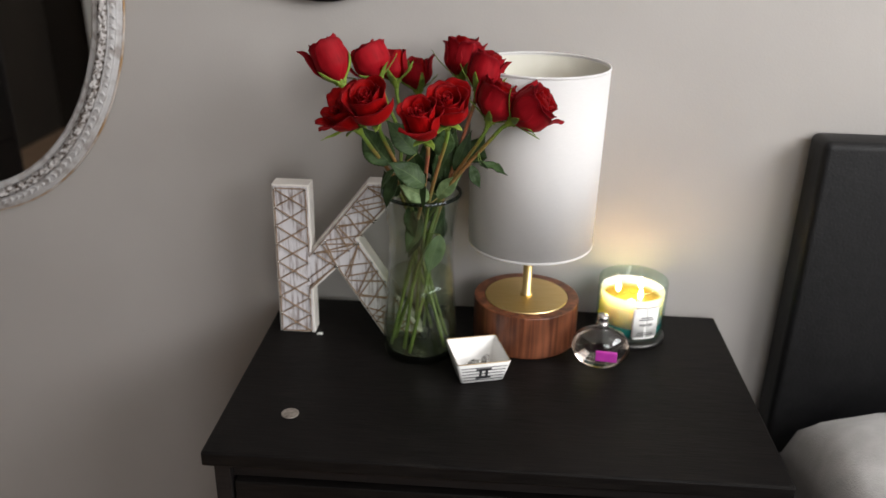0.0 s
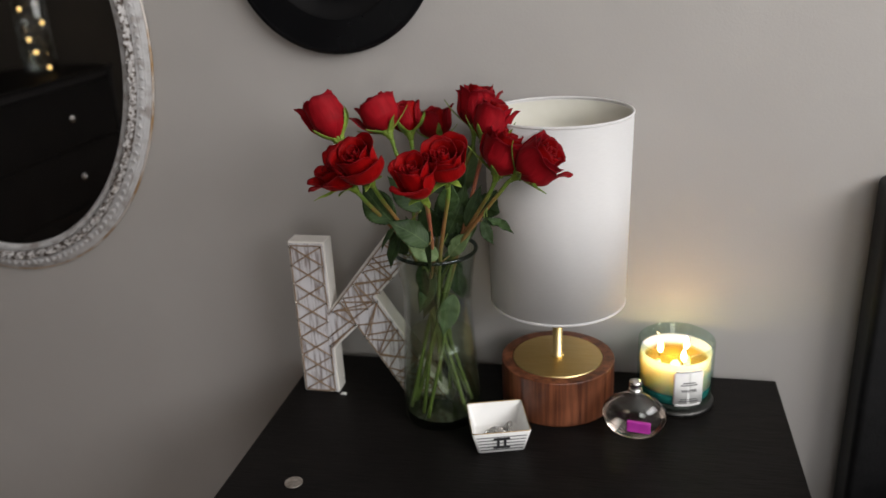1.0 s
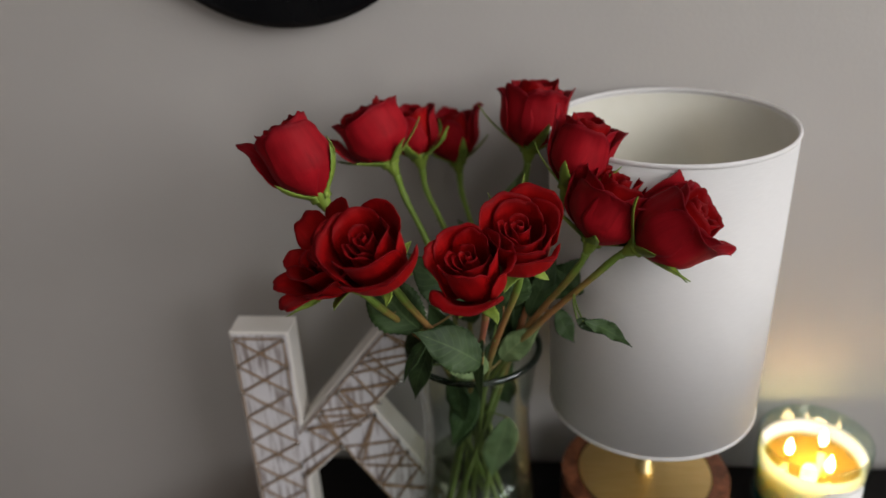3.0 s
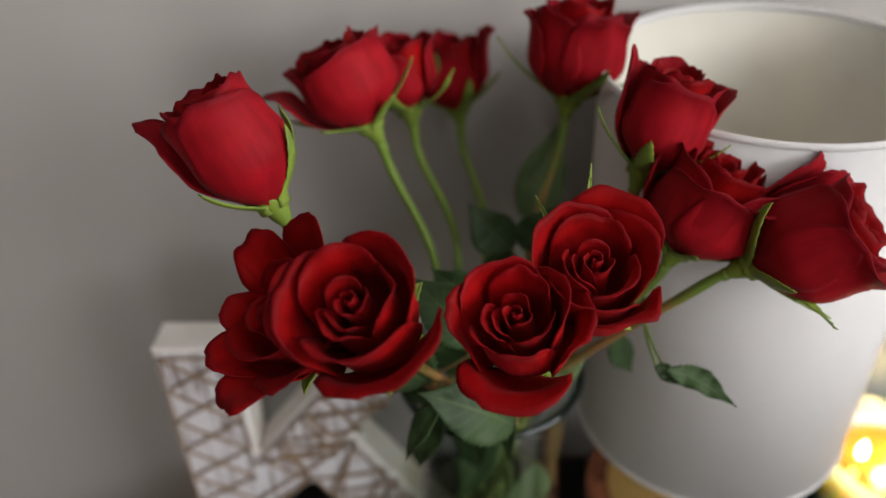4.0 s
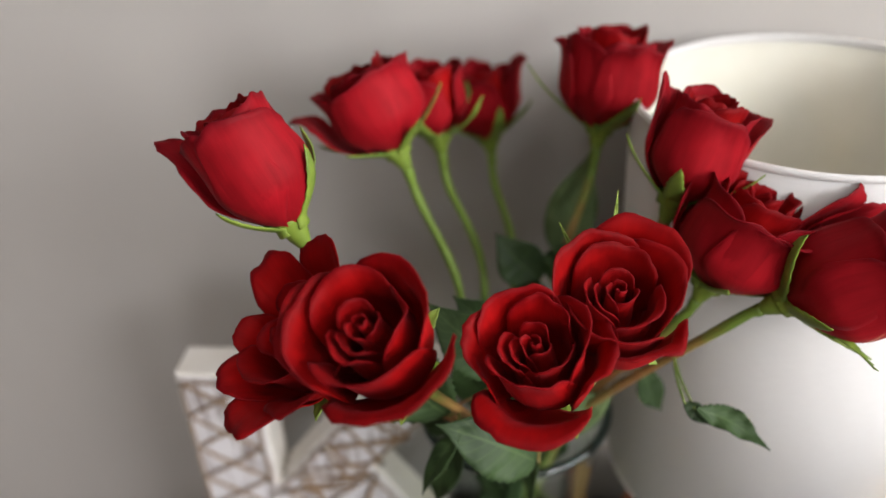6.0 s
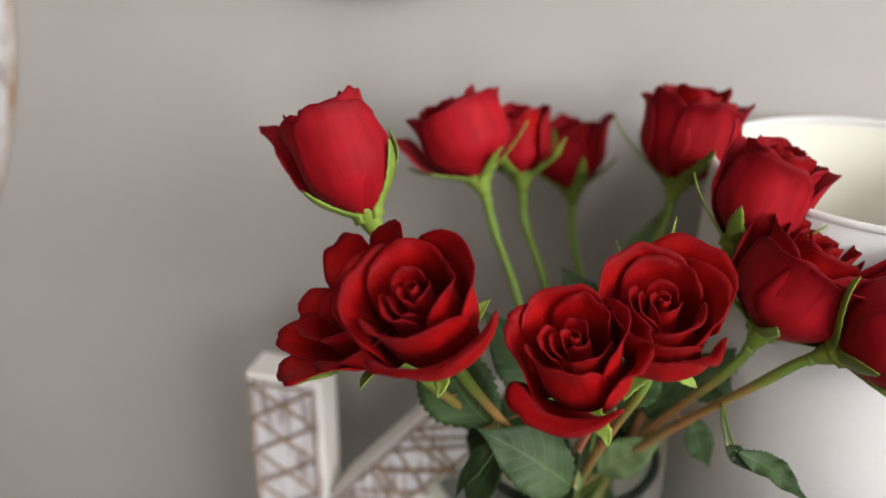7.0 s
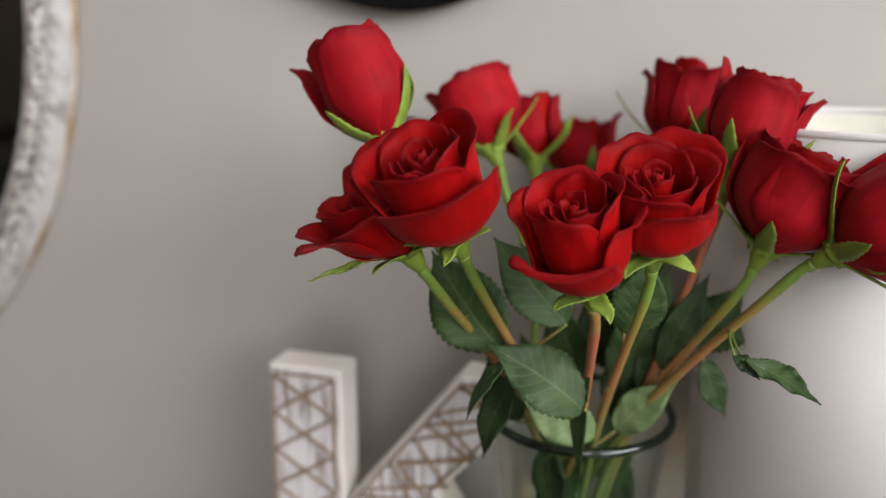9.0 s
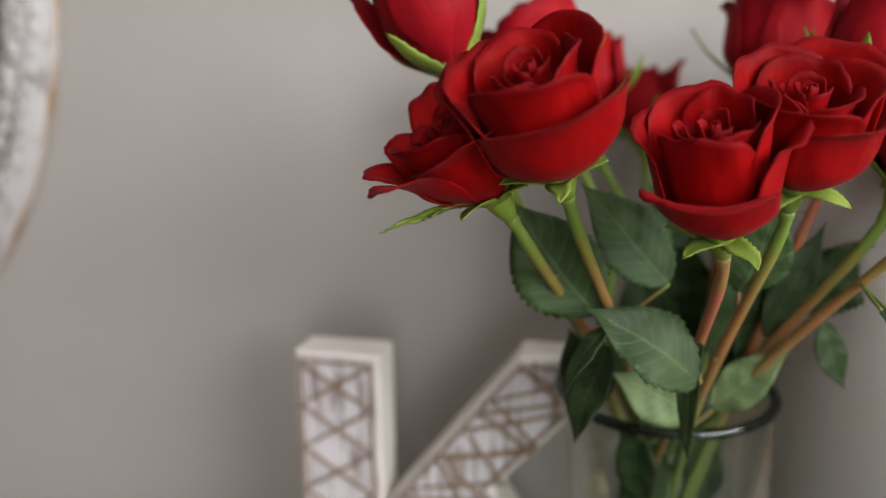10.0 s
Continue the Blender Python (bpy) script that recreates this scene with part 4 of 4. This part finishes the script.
def add_blade(name, parent, mat, *args, label="", thick=0.0004, nl=48, nw=8, **kw):
    o = part(name, blade(*args, nl=nl, nw=nw, **kw), mat, parent, label)
    layer = o.data.uv_layers.new(name="blade")
    for lp in o.data.loops:
        layer.data[lp.index].uv = ((lp.vertex_index % (nw + 1)) / nw, (lp.vertex_index // (nw + 1)) / nl)
    sol = o.modifiers.new("thick", "SOLIDIFY")
    sol.thickness, sol.offset = thick, 0
    return o


STEMS = {}


def add_sepal(root, turn, ln, out, R, H, seed, nl=14, nw=4):
    """A pointed sepal that follows the head from its foot and peels away by out towards its tip."""
    verts, faces = [], []
    r, z, slope = 0.0050, -0.003, 0.0
    for j in range(nl + 1):
        t = j / nl
        if out < 0.75:
            z = -0.003 + ln * t
            s = max(0.0, z / H)
            r = max(0.0062, R * (0.20 + 0.80 * math.sin(min(s / 0.46, 1) * math.pi / 2)) * 1.13) + 0.0018 + out * ln * 0.9 * t ** 2
        else:
            bow = out * 1.25 * (0.55 + 0.65 * t)
            r += ln / nl * math.sin(bow)
            z += ln / nl * math.cos(bow)
        w = 0.0150 * (1 - t) ** 0.85 * (0.75 + 0.9 * t) * (1 - 0.15 * (j % 2))
        for i in range(nw + 1):
            u = i / nw * 2 - 1
            a = turn + u * w / 2 / max(r, 0.006) + 0.12 * noise.noise(Vector((t * 2, seed, 0)))
            verts.append((r * math.cos(a), r * math.sin(a), z + 0.0006 * abs(u)))
    for j in range(nl):
        for i in range(nw):
            q = j * (nw + 1) + i
            faces.append((q, q + 1, q + nw + 2, q + nw + 1))
    o = part("sepal", (verts, faces), M_SEPAL, root)
    sol = o.modifiers.new("thick", "SOLIDIFY")
    sol.thickness, sol.offset = 0.0006, 0


def rose(base, axis, R, H, N, opening, seed, label, lobes=(), sepal_len=0.03, sepal_out=0.3, via=None, foot=None, inner_h=0.86, outer=3, sepals=(), lobe_curl=0.26):
    """A cut rose: its head stands on base and points along axis; the stem runs down into the vase.
    lobes: (degrees round the head, flare, height share, half width) of outer petals that stand away by themselves."""
    rnd = random.Random(seed)
    base, a = Vector(base), Vector(axis).normalized()
    root = thing("rose", label, "rose", base, group="roses in the vase")
    x = Vector((1, 0, 0)) - a * a.x
    x.normalize()
    y = a.cross(x)
    turn = Matrix((x, y, a)).transposed().to_4x4()
    root.matrix_world = Matrix.Translation(base) @ turn
    start = rnd.uniform(0, 6.28)
    if opening < 0.4:
        for i in range(N):
            q = i / (N - 1)
            r = R * (0.10 + 0.90 * q ** 0.85)
            h = H * (inner_h + (1 - inner_h) * math.sin(q * math.pi * 0.75)) * rnd.uniform(0.965, 1.03)
            flare = opening * R * 0.55 * q ** 2.2 * rnd.uniform(0.7, 1.25)
            curl = R * (0.10 + 0.24 * opening) * q ** 1.3 * rnd.uniform(0.6, 1.3)
            geo = petal(start + i * 2.39996, 1.75 - 0.72 * q, r, h, r * (0.60 + 0.35 * q), flare, curl, rnd.uniform(0, 1) * (q > 0.5), seed * 10 + i)
            add_petal(root, geo, M_PETAL_OUT if q > 0.72 else M_PETAL)
    else:
        # a tight rolled heart, three tall petals folded round it, then a hollow and the wide outer ones
        for i in range(7):
            q = i / 6
            r = R * (0.05 + 0.37 * q)
            h = H * (0.83 + 0.05 * q + 0.025 * (i % 2))
            add_petal(root, petal(start + i * 2.2, 2.1 - 0.75 * q, r, h, r * (0.72 + 0.18 * q), 0.0, 0.0030 * q, 0.0, seed * 10 + i, calm=0.3), M_PETAL)
        for i in range(3):
            r = R * (0.56 + 0.08 * i)
            h = H * (0.91 + 0.02 * i) * rnd.uniform(0.97, 1.02)
            geo = petal(start + 0.5 + i * 2.15 + rnd.uniform(-0.2, 0.2), 1.28, r, h, r * 0.98, R * 0.05 * i, R * rnd.uniform(0.10, 0.20), rnd.uniform(0.4, 1.0), seed * 10 + 30 + i, calm=0.8, edge_roll=0.4)
            add_petal(root, geo, M_PETAL)
        for i in range(outer):
            q = (i + 1) / outer
            geo = petal(start + 1.4 + i * 2.09 + rnd.uniform(-0.2, 0.2), 1.32, R * (0.84 + 0.10 * q), H * rnd.uniform(0.93, 0.99), R * (0.86 + 0.12 * q), opening * R * (0.08 + 0.17 * q), R * rnd.uniform(0.12, 0.20), rnd.uniform(0.2, 0.9), seed * 10 + 50 + i, calm=1.0, edge_roll=0.35)
            add_petal(root, geo, M_PETAL)
    for k, (deg, flare, share, W) in enumerate(lobes):
        geo = petal(radians(deg), W, R * 1.07, H * share, R * 1.05, flare, R * lobe_curl, 0.6 if W < 0.5 else 0.0, seed * 20 + k, lobed=0.20 if W > 0.75 else 0.30)
        add_petal(root, geo, M_PETAL_OUT if opening < 0.4 else M_PETAL)
    # calyx and sepals
    part("calyx", clean(lathe([(0, -0.014), (0.0025, -0.0135), (0.0040, -0.010), (0.0054, -0.006), (0.0064, -0.002), (R * 0.34, 0.0015), (R * 0.42, 0.004), (0, 0.0045)], 18)), M_NECK, root)
    s0 = rnd.uniform(0, 6.28)
    for k in range(5):
        t = radians(sepals[k]) if sepals else s0 + k * 2 * math.pi / 5 + rnd.uniform(-0.2, 0.2)
        ln = sepal_len * rnd.uniform(0.75, 1.15)
        out = max(0.0, min(1.6, sepal_out + rnd.uniform(-0.2, 0.2) * (0.2 if sepals else 1)))
        add_sepal(root, t, ln, out, R, H, seed + k)
    # stem, in the head's own space
    inv = root.matrix_world.inverted()
    c = Vector((VX, VY, 0))
    flat = Vector((base.x, base.y, 0)) - c
    dirn = flat.normalized()
    cross = c + dirn * min(0.036, flat.length * 0.5)
    rim_p = Vector((cross.x, cross.y, TOP_Z + 0.268))
    back = math.atan2(-dirn.y, -dirn.x) + rnd.uniform(-0.9, 0.9)
    reach = rnd.uniform(0.040, 0.049)
    bottom = Vector((VX + reach * math.cos(back), VY + reach * math.sin(back), TOP_Z + 0.016))
    waist = Vector((VX + rnd.uniform(-0.014, 0.014), VY + rnd.uniform(-0.014, 0.014), TOP_Z + rnd.uniform(0.150, 0.175)))
    neck = base - a * 0.012
    if foot:
        rim_p = Vector(foot)
    pts = [neck, neck - (a * 0.3 + (base - rim_p).normalized() * 0.7) * 0.022]
    pts += [Vector(v) for v in (via or [])]
    pts += [rim_p, waist, bottom]
    STEMS[root.name] = glide(pts, 9)
    line = [inv @ p for p in glide(pts, 9)]
    n = len(line)
    stem = part("stem", clean(tube(line, [0.0024 + 0.0009 * math.exp(-i / 7) + 0.0002 * math.sin(i * 0.9) + 0.0004 * i / n for i in range(n)], 10)), M_STEM_GREEN if seed in (1, 2, 3, 4) else M_STEM_RED if seed in (6, 11) else M_STEM_TAN, root)
    along = [0.0]
    for p, q in zip(line, line[1:]):
        along.append(along[-1] + (q - p).length)
    layer = stem.data.uv_layers.new(name="stem")
    share = [along[min(range(n), key=lambda k: (line[k] - v.co).length_squared)] / along[-1] for v in stem.data.vertices]
    for lp in stem.data.loops:
        layer.data[lp.index].uv = (0.5, share[lp.vertex_index])
    for k in range(1):
        i = int(n * rnd.uniform(0.2, 0.5))
        p = line[i]
        dvec = (line[i + 1] - line[i - 1]).normalized()
        o = dvec.orthogonal().normalized()
        o.rotate(Matrix.Rotation(rnd.uniform(0, 6.28), 3, dvec))
        part("thorn", clean(tube([p + o * 0.0015, p + o * 0.0034 + dvec * 0.0005, p + o * 0.0048 + dvec * 0.0012], [0.0010, 0.0005, 0.00015], 6)), M_STEM, root)
    return root


def leaf_on(root, base, tip, width, facing, pale=False, **kw):
    inv = root.matrix_world.inverted()
    rot = inv.to_3x3()
    b, t = Vector(base), Vector(tip)
    near = min(STEMS[root.name], key=lambda p: (p - b).length + 0.6 * max(0, p.z - b.z + 0.006))
    if (near - b).length > 0.003:
        mid = (near + b) / 2 + (b - t).normalized() * 0.05 * (near - b).length
        part("leaf_stalk", clean(tube([inv @ p for p in glide([near, mid, b], 5)], 0.0008, 6)), M_STEM, root)
    o = add_blade("leaf", root, M_LEAF_PALE if pale else M_LEAF, inv @ Vector(base), inv @ Vector(tip), width, rot @ Vector(facing), teeth=0.07, thick=0.0005, **kw)
    return o


BUD = "half-closed red rose bud on a green stem, leaning outwards"
OPEN = "open deep red rose with spiralled velvety petals"
r1 = rose((-0.072, 1.072, 1.221), (-0.43, 0.09, 0.88), 0.0228, 0.060, 13, 0.10, 1, BUD, lobes=((172, 0.008, 1.10, 0.45), (100, 0.002, 1.0, 0.9), (-62, 0.000, 1.0, 1.1)), sepal_len=0.036, sepal_out=0.04, sepals=(-12, -128, 160, 100, 45))
r2 = rose((-0.038, 1.184, 1.204), (-0.44, 0.14, 0.88), 0.0270, 0.053, 14, 0.15, 2, BUD, lobes=((185, 0.013, 0.98, 0.45), (-70, 0.001, 1.0, 1.1)), sepal_len=0.022, sepal_out=0.5, via=[(-0.003, 1.160, 1.124)])
r2b = rose((-0.018, 1.227, 1.193), (-0.15, 0.05, 1.0), 0.0235, 0.046, 12, 0.10, 3, BUD, sepal_len=0.028, sepal_out=0.25, via=[(0.010, 1.185, 1.124)])
r3 = rose((0.012, 1.277, 1.169), (-0.14, 0.09, 0.98), 0.0235, 0.050, 12, 0.12, 4, BUD, lobes=((10, 0.003, 1.10, 0.8), (-110, 0.001, 1.0, 1.0)), sepal_len=0.028, sepal_out=0.2, via=[(0.030, 1.215, 1.112)])
r4 = rose((0.081, 1.215, 1.203), (0.12, 0.16, 0.97), 0.0262, 0.060, 14, 0.10, 5, BUD, lobes=((-70, 0.001, 0.95, 0.8), (180, 0.001, 0.90, 0.8), (10, 0.002, 0.98, 0.8)), sepal_len=0.032, sepal_out=0.55, sepals=(180, -75, -20, 100, 40), via=[(0.059, 1.178, 1.128)])
r5 = rose((0.111, 1.126, 1.204), (0.28, 0.13, 0.94), 0.0218, 0.056, 13, 0.12, 6, BUD, lobes=((5, 0.006, 0.98, 0.85), (-100, 0.001, 0.95, 1.1), (165, 0.002, 1.10, 0.5)), sepal_len=0.034, sepal_out=0.35, sepals=(185, -30, -110, 100, 40), lobe_curl=0.12)
r10 = rose((0.129, 1.105, 1.168), (0.34, -0.03, 0.93), 0.0285, 0.060, 15, 0.30, 7, "half-open dark red rose beside the lamp shade", lobes=((20, 0.010, 0.98, 0.8), (-80, 0.001, 0.95, 0.9), (150, 0.002, 1.02, 0.6)), sepal_len=0.024, sepal_out=0.5)
r12 = rose((0.160, 1.082, 1.174), (0.78, -0.20, 0.60), 0.0268, 0.060, 15, 0.20, 8, "half-open red rose leaning out before the lamp shade", lobes=((-20, 0.006, 1.04, 0.55), (-100, 0.002, 0.98, 1.1), (100, 0.006, 0.98, 0.6)), sepal_len=0.028, sepal_out=0.5)
r6 = rose((-0.045, 1.031, 1.171), (-0.47, -0.33, 0.82), 0.0215, 0.047, 11, 0.55, 9, "widely opened red rose with ruffled petals", lobes=((114, 0.018, 1.14, 0.60), (64, 0.018, 1.18, 0.64), (168, 0.007, 0.95, 0.55), (208, 0.016, 1.02, 0.60), (246, 0.025, 1.10, 0.56), (290, 0.017, 1.0, 0.8)), sepal_len=0.028, sepal_out=1.2, outer=1, lobe_curl=0.12)
r7 = rose((-0.017, 1.018, 1.183), (-0.20, -0.50, 0.84), 0.0246, 0.060, 12, 0.5, 10, OPEN, lobes=((-62, 0.010, 0.90, 1.2), (175, 0.003, 0.92, 1.0)), sepal_len=0.022, sepal_out=1.2)
r8 = rose((0.046, 1.032, 1.159), (-0.15, -0.43, 0.89), 0.0205, 0.059, 12, 0.45, 11, OPEN, lobes=((-100, 0.016, 0.84, 1.05), (-10, 0.007, 0.90, 0.85), (170, 0.003, 0.96, 0.9)), sepal_len=0.018, sepal_out=1.2)
r9 = rose((0.0735, 1.049, 1.176), (0.0, -0.43, 0.90), 0.0232, 0.053, 12, 0.45, 12, OPEN, lobes=((60, 0.007, 1.03, 1.0), (-60, 0.004, 0.88, 0.9)), sepal_len=0.024, sepal_out=1.2)

# long curled sepals that stand away from their heads
for head, foot_at, tip_at, w, facing in ((r9, (0.0755, 1.058, 1.182), (0.079, 1.076, 1.233), 0.006, (0.3, -1, 0.2)), (r9, (0.070, 1.056, 1.182), (0.052, 1.066, 1.222), 0.006, (0, -1, 0.5)),
                                         (r12, (0.162, 1.078, 1.172), (0.188, 1.042, 1.172), 0.007, (0.2, -0.6, 1)), (r6, (-0.047, 1.028, 1.170), (-0.086, 1.004, 1.164), 0.006, (0, -0.5, 1))):
    back = head.matrix_world.inverted()
    add_blade("sepal", head, M_SEPAL, back @ Vector(foot_at), back @ Vector(tip_at), w, back.to_3x3() @ Vector(facing), teeth=0.25, bend=0.35, ruffle=0.5, seed=w * 900 + tip_at[0] * 50)

# leaves: on the rose whose stem carries them
F = (-0.1, -1.0, 0.35)
leaf_on(r7, (-0.003, 1.062, 1.112), (-0.044, 1.066, 1.163), 0.044, F, seed=1.0)
leaf_on(r6, (0.029, 1.085, 1.122), (-0.012, 1.080, 1.170), 0.034, (0.2, -1, 0.5), seed=2.0)
leaf_on(r8, (0.044, 1.058, 1.084), (-0.004, 1.044, 1.122), 0.036, (-0.1, -0.8, 0.9), seed=3.0, bend=0.3)
leaf_on(r6, (-0.002, 1.105, 1.050), (-0.019, 1.095, 1.092), 0.030, (-0.4, -1, 0.2), seed=4.0)
leaf_on(r8, (0.046, 1.098, 1.050), (0.004, 1.086, 1.074), 0.030, (0, -1, 0.3), pale=True, seed=5.0)
leaf_on(r9, (0.052, 1.135, 1.072), (0.081, 1.128, 1.148), 0.036, (0.2, -1, 0.1), seed=6.0)
leaf_on(r9, (0.056, 1.122, 1.044), (0.090, 1.116, 1.082), 0.024, (0, -1, 0.4), pale=True, seed=7.0)
leaf_on(r5, (0.094, 1.142, 1.096), (0.134, 1.136, 1.139), 0.036, (0.2, -1, 0.2), seed=8.0)
leaf_on(r10, (0.104, 1.118, 1.098), (0.119, 1.122, 1.062), 0.017, (0.4, -1, 0.1), seed=9.0)
leaf_on(r12, (0.121, 1.064, 1.119), (0.155, 1.053, 1.102), 0.0135, (0.1, -0.7, 1), seed=10.0, bend=-0.3, ruffle=0.5, fold=0.3, sway=0.12)
leaf_on(r12, (0.116, 1.066, 1.121), (0.129, 1.060, 1.113), 0.009, (0.2, -0.8, 0.8), seed=40.0, bend=0.4, ruffle=0.4)
leaf_on(r7, (0.003, 1.050, 1.113), (-0.019, 1.036, 1.083), 0.013, (-0.8, -0.6, 0.4), seed=11.0, bend=0.3)
leaf_on(r8, (0.044, 1.068, 1.100), (0.041, 1.068, 1.036), 0.011, (-0.6, -1, 0.1), seed=12.0)
leaf_on(r4, (0.060, 1.222, 1.108), (0.077, 1.222, 1.184), 0.034, (-0.2, -1, 0.1), pale=True, seed=13.0)
leaf_on(r3, (0.047, 1.175, 1.120), (0.020, 1.170, 1.156), 0.030, (-0.2, -0.7, 0.7), seed=14.0)
leaf_on(r4, (0.052, 1.175, 1.120), (0.072, 1.170, 1.154), 0.028, (0.2, -0.7, 0.7), seed=15.0)
leaf_on(r2, (0.024, 1.105, 1.118), (0.000, 1.095, 1.163), 0.030, (0.1, -0.9, 0.6), seed=16.0)
leaf_on(r6, (0.002, 1.068, 1.095), (-0.013, 1.058, 1.048), 0.022, (-0.6, -1, 0.2), seed=17.0)
leaf_on(r9, (0.062, 1.112, 0.990), (0.046, 1.102, 0.928), 0.032, (0.3, -1, 0), pale=True, seed=18.0)
leaf_on(r2, (0.030, 1.150, 1.000), (0.012, 1.120, 0.945), 0.026, (-0.3, -1, 0), seed=19.0)
leaf_on(r3, (0.052, 1.160, 1.010), (0.062, 1.180, 0.950), 0.026, (0.3, -1, 0), seed=20.0)
leaf_on(r1, (0.015, 1.120, 1.030), (0.022, 1.112, 0.980), 0.024, (-0.3, -1, 0), seed=21.0)
leaf_on(r7, (0.028, 1.128, 1.020), (0.010, 1.105, 0.960), 0.028, (-0.2, -1, 0), seed=23.0)
leaf_on(r9, (0.060, 1.085, 1.120), (0.072, 1.075, 1.165), 0.030, (0.2, -1, 0.2), seed=26.0)
leaf_on(r10, (0.080, 1.128, 1.085), (0.104, 1.126, 1.146), 0.022, (0.3, -1, 0.2), seed=27.0)
leaf_on(r5, (0.072, 1.135, 1.060), (0.088, 1.150, 1.110), 0.030, (0.4, -1, 0.1), seed=22.0)
leaf_on(r3, (0.030, 1.165, 1.055), (0.012, 1.160, 1.115), 0.034, (-0.2, -1, 0.3), seed=31.0)
leaf_on(r4, (0.045, 1.180, 1.060), (0.040, 1.178, 1.128), 0.036, (0.0, -1, 0.2), seed=32.0)
leaf_on(r4, (0.060, 1.172, 1.050), (0.078, 1.168, 1.112), 0.036, (0.2, -1, 0.2), seed=33.0)
leaf_on(r2, (0.018, 1.135, 1.045), (-0.006, 1.128, 1.098), 0.030, (-0.3, -1, 0.2), seed=34.0)
leaf_on(r5, (0.062, 1.140, 1.040), (0.060, 1.136, 1.100), 0.030, (0.1, -1, 0.2), seed=35.0)
leaf_on(r2b, (0.030, 1.165, 1.035), (0.018, 1.160, 0.975), 0.030, (-0.1, -1, 0), seed=36.0)
leaf_on(r4, (0.046, 1.165, 1.035), (0.052, 1.158, 0.975), 0.030, (0.1, -1, 0), seed=37.0)
cam.data.dof.focus_object = r7
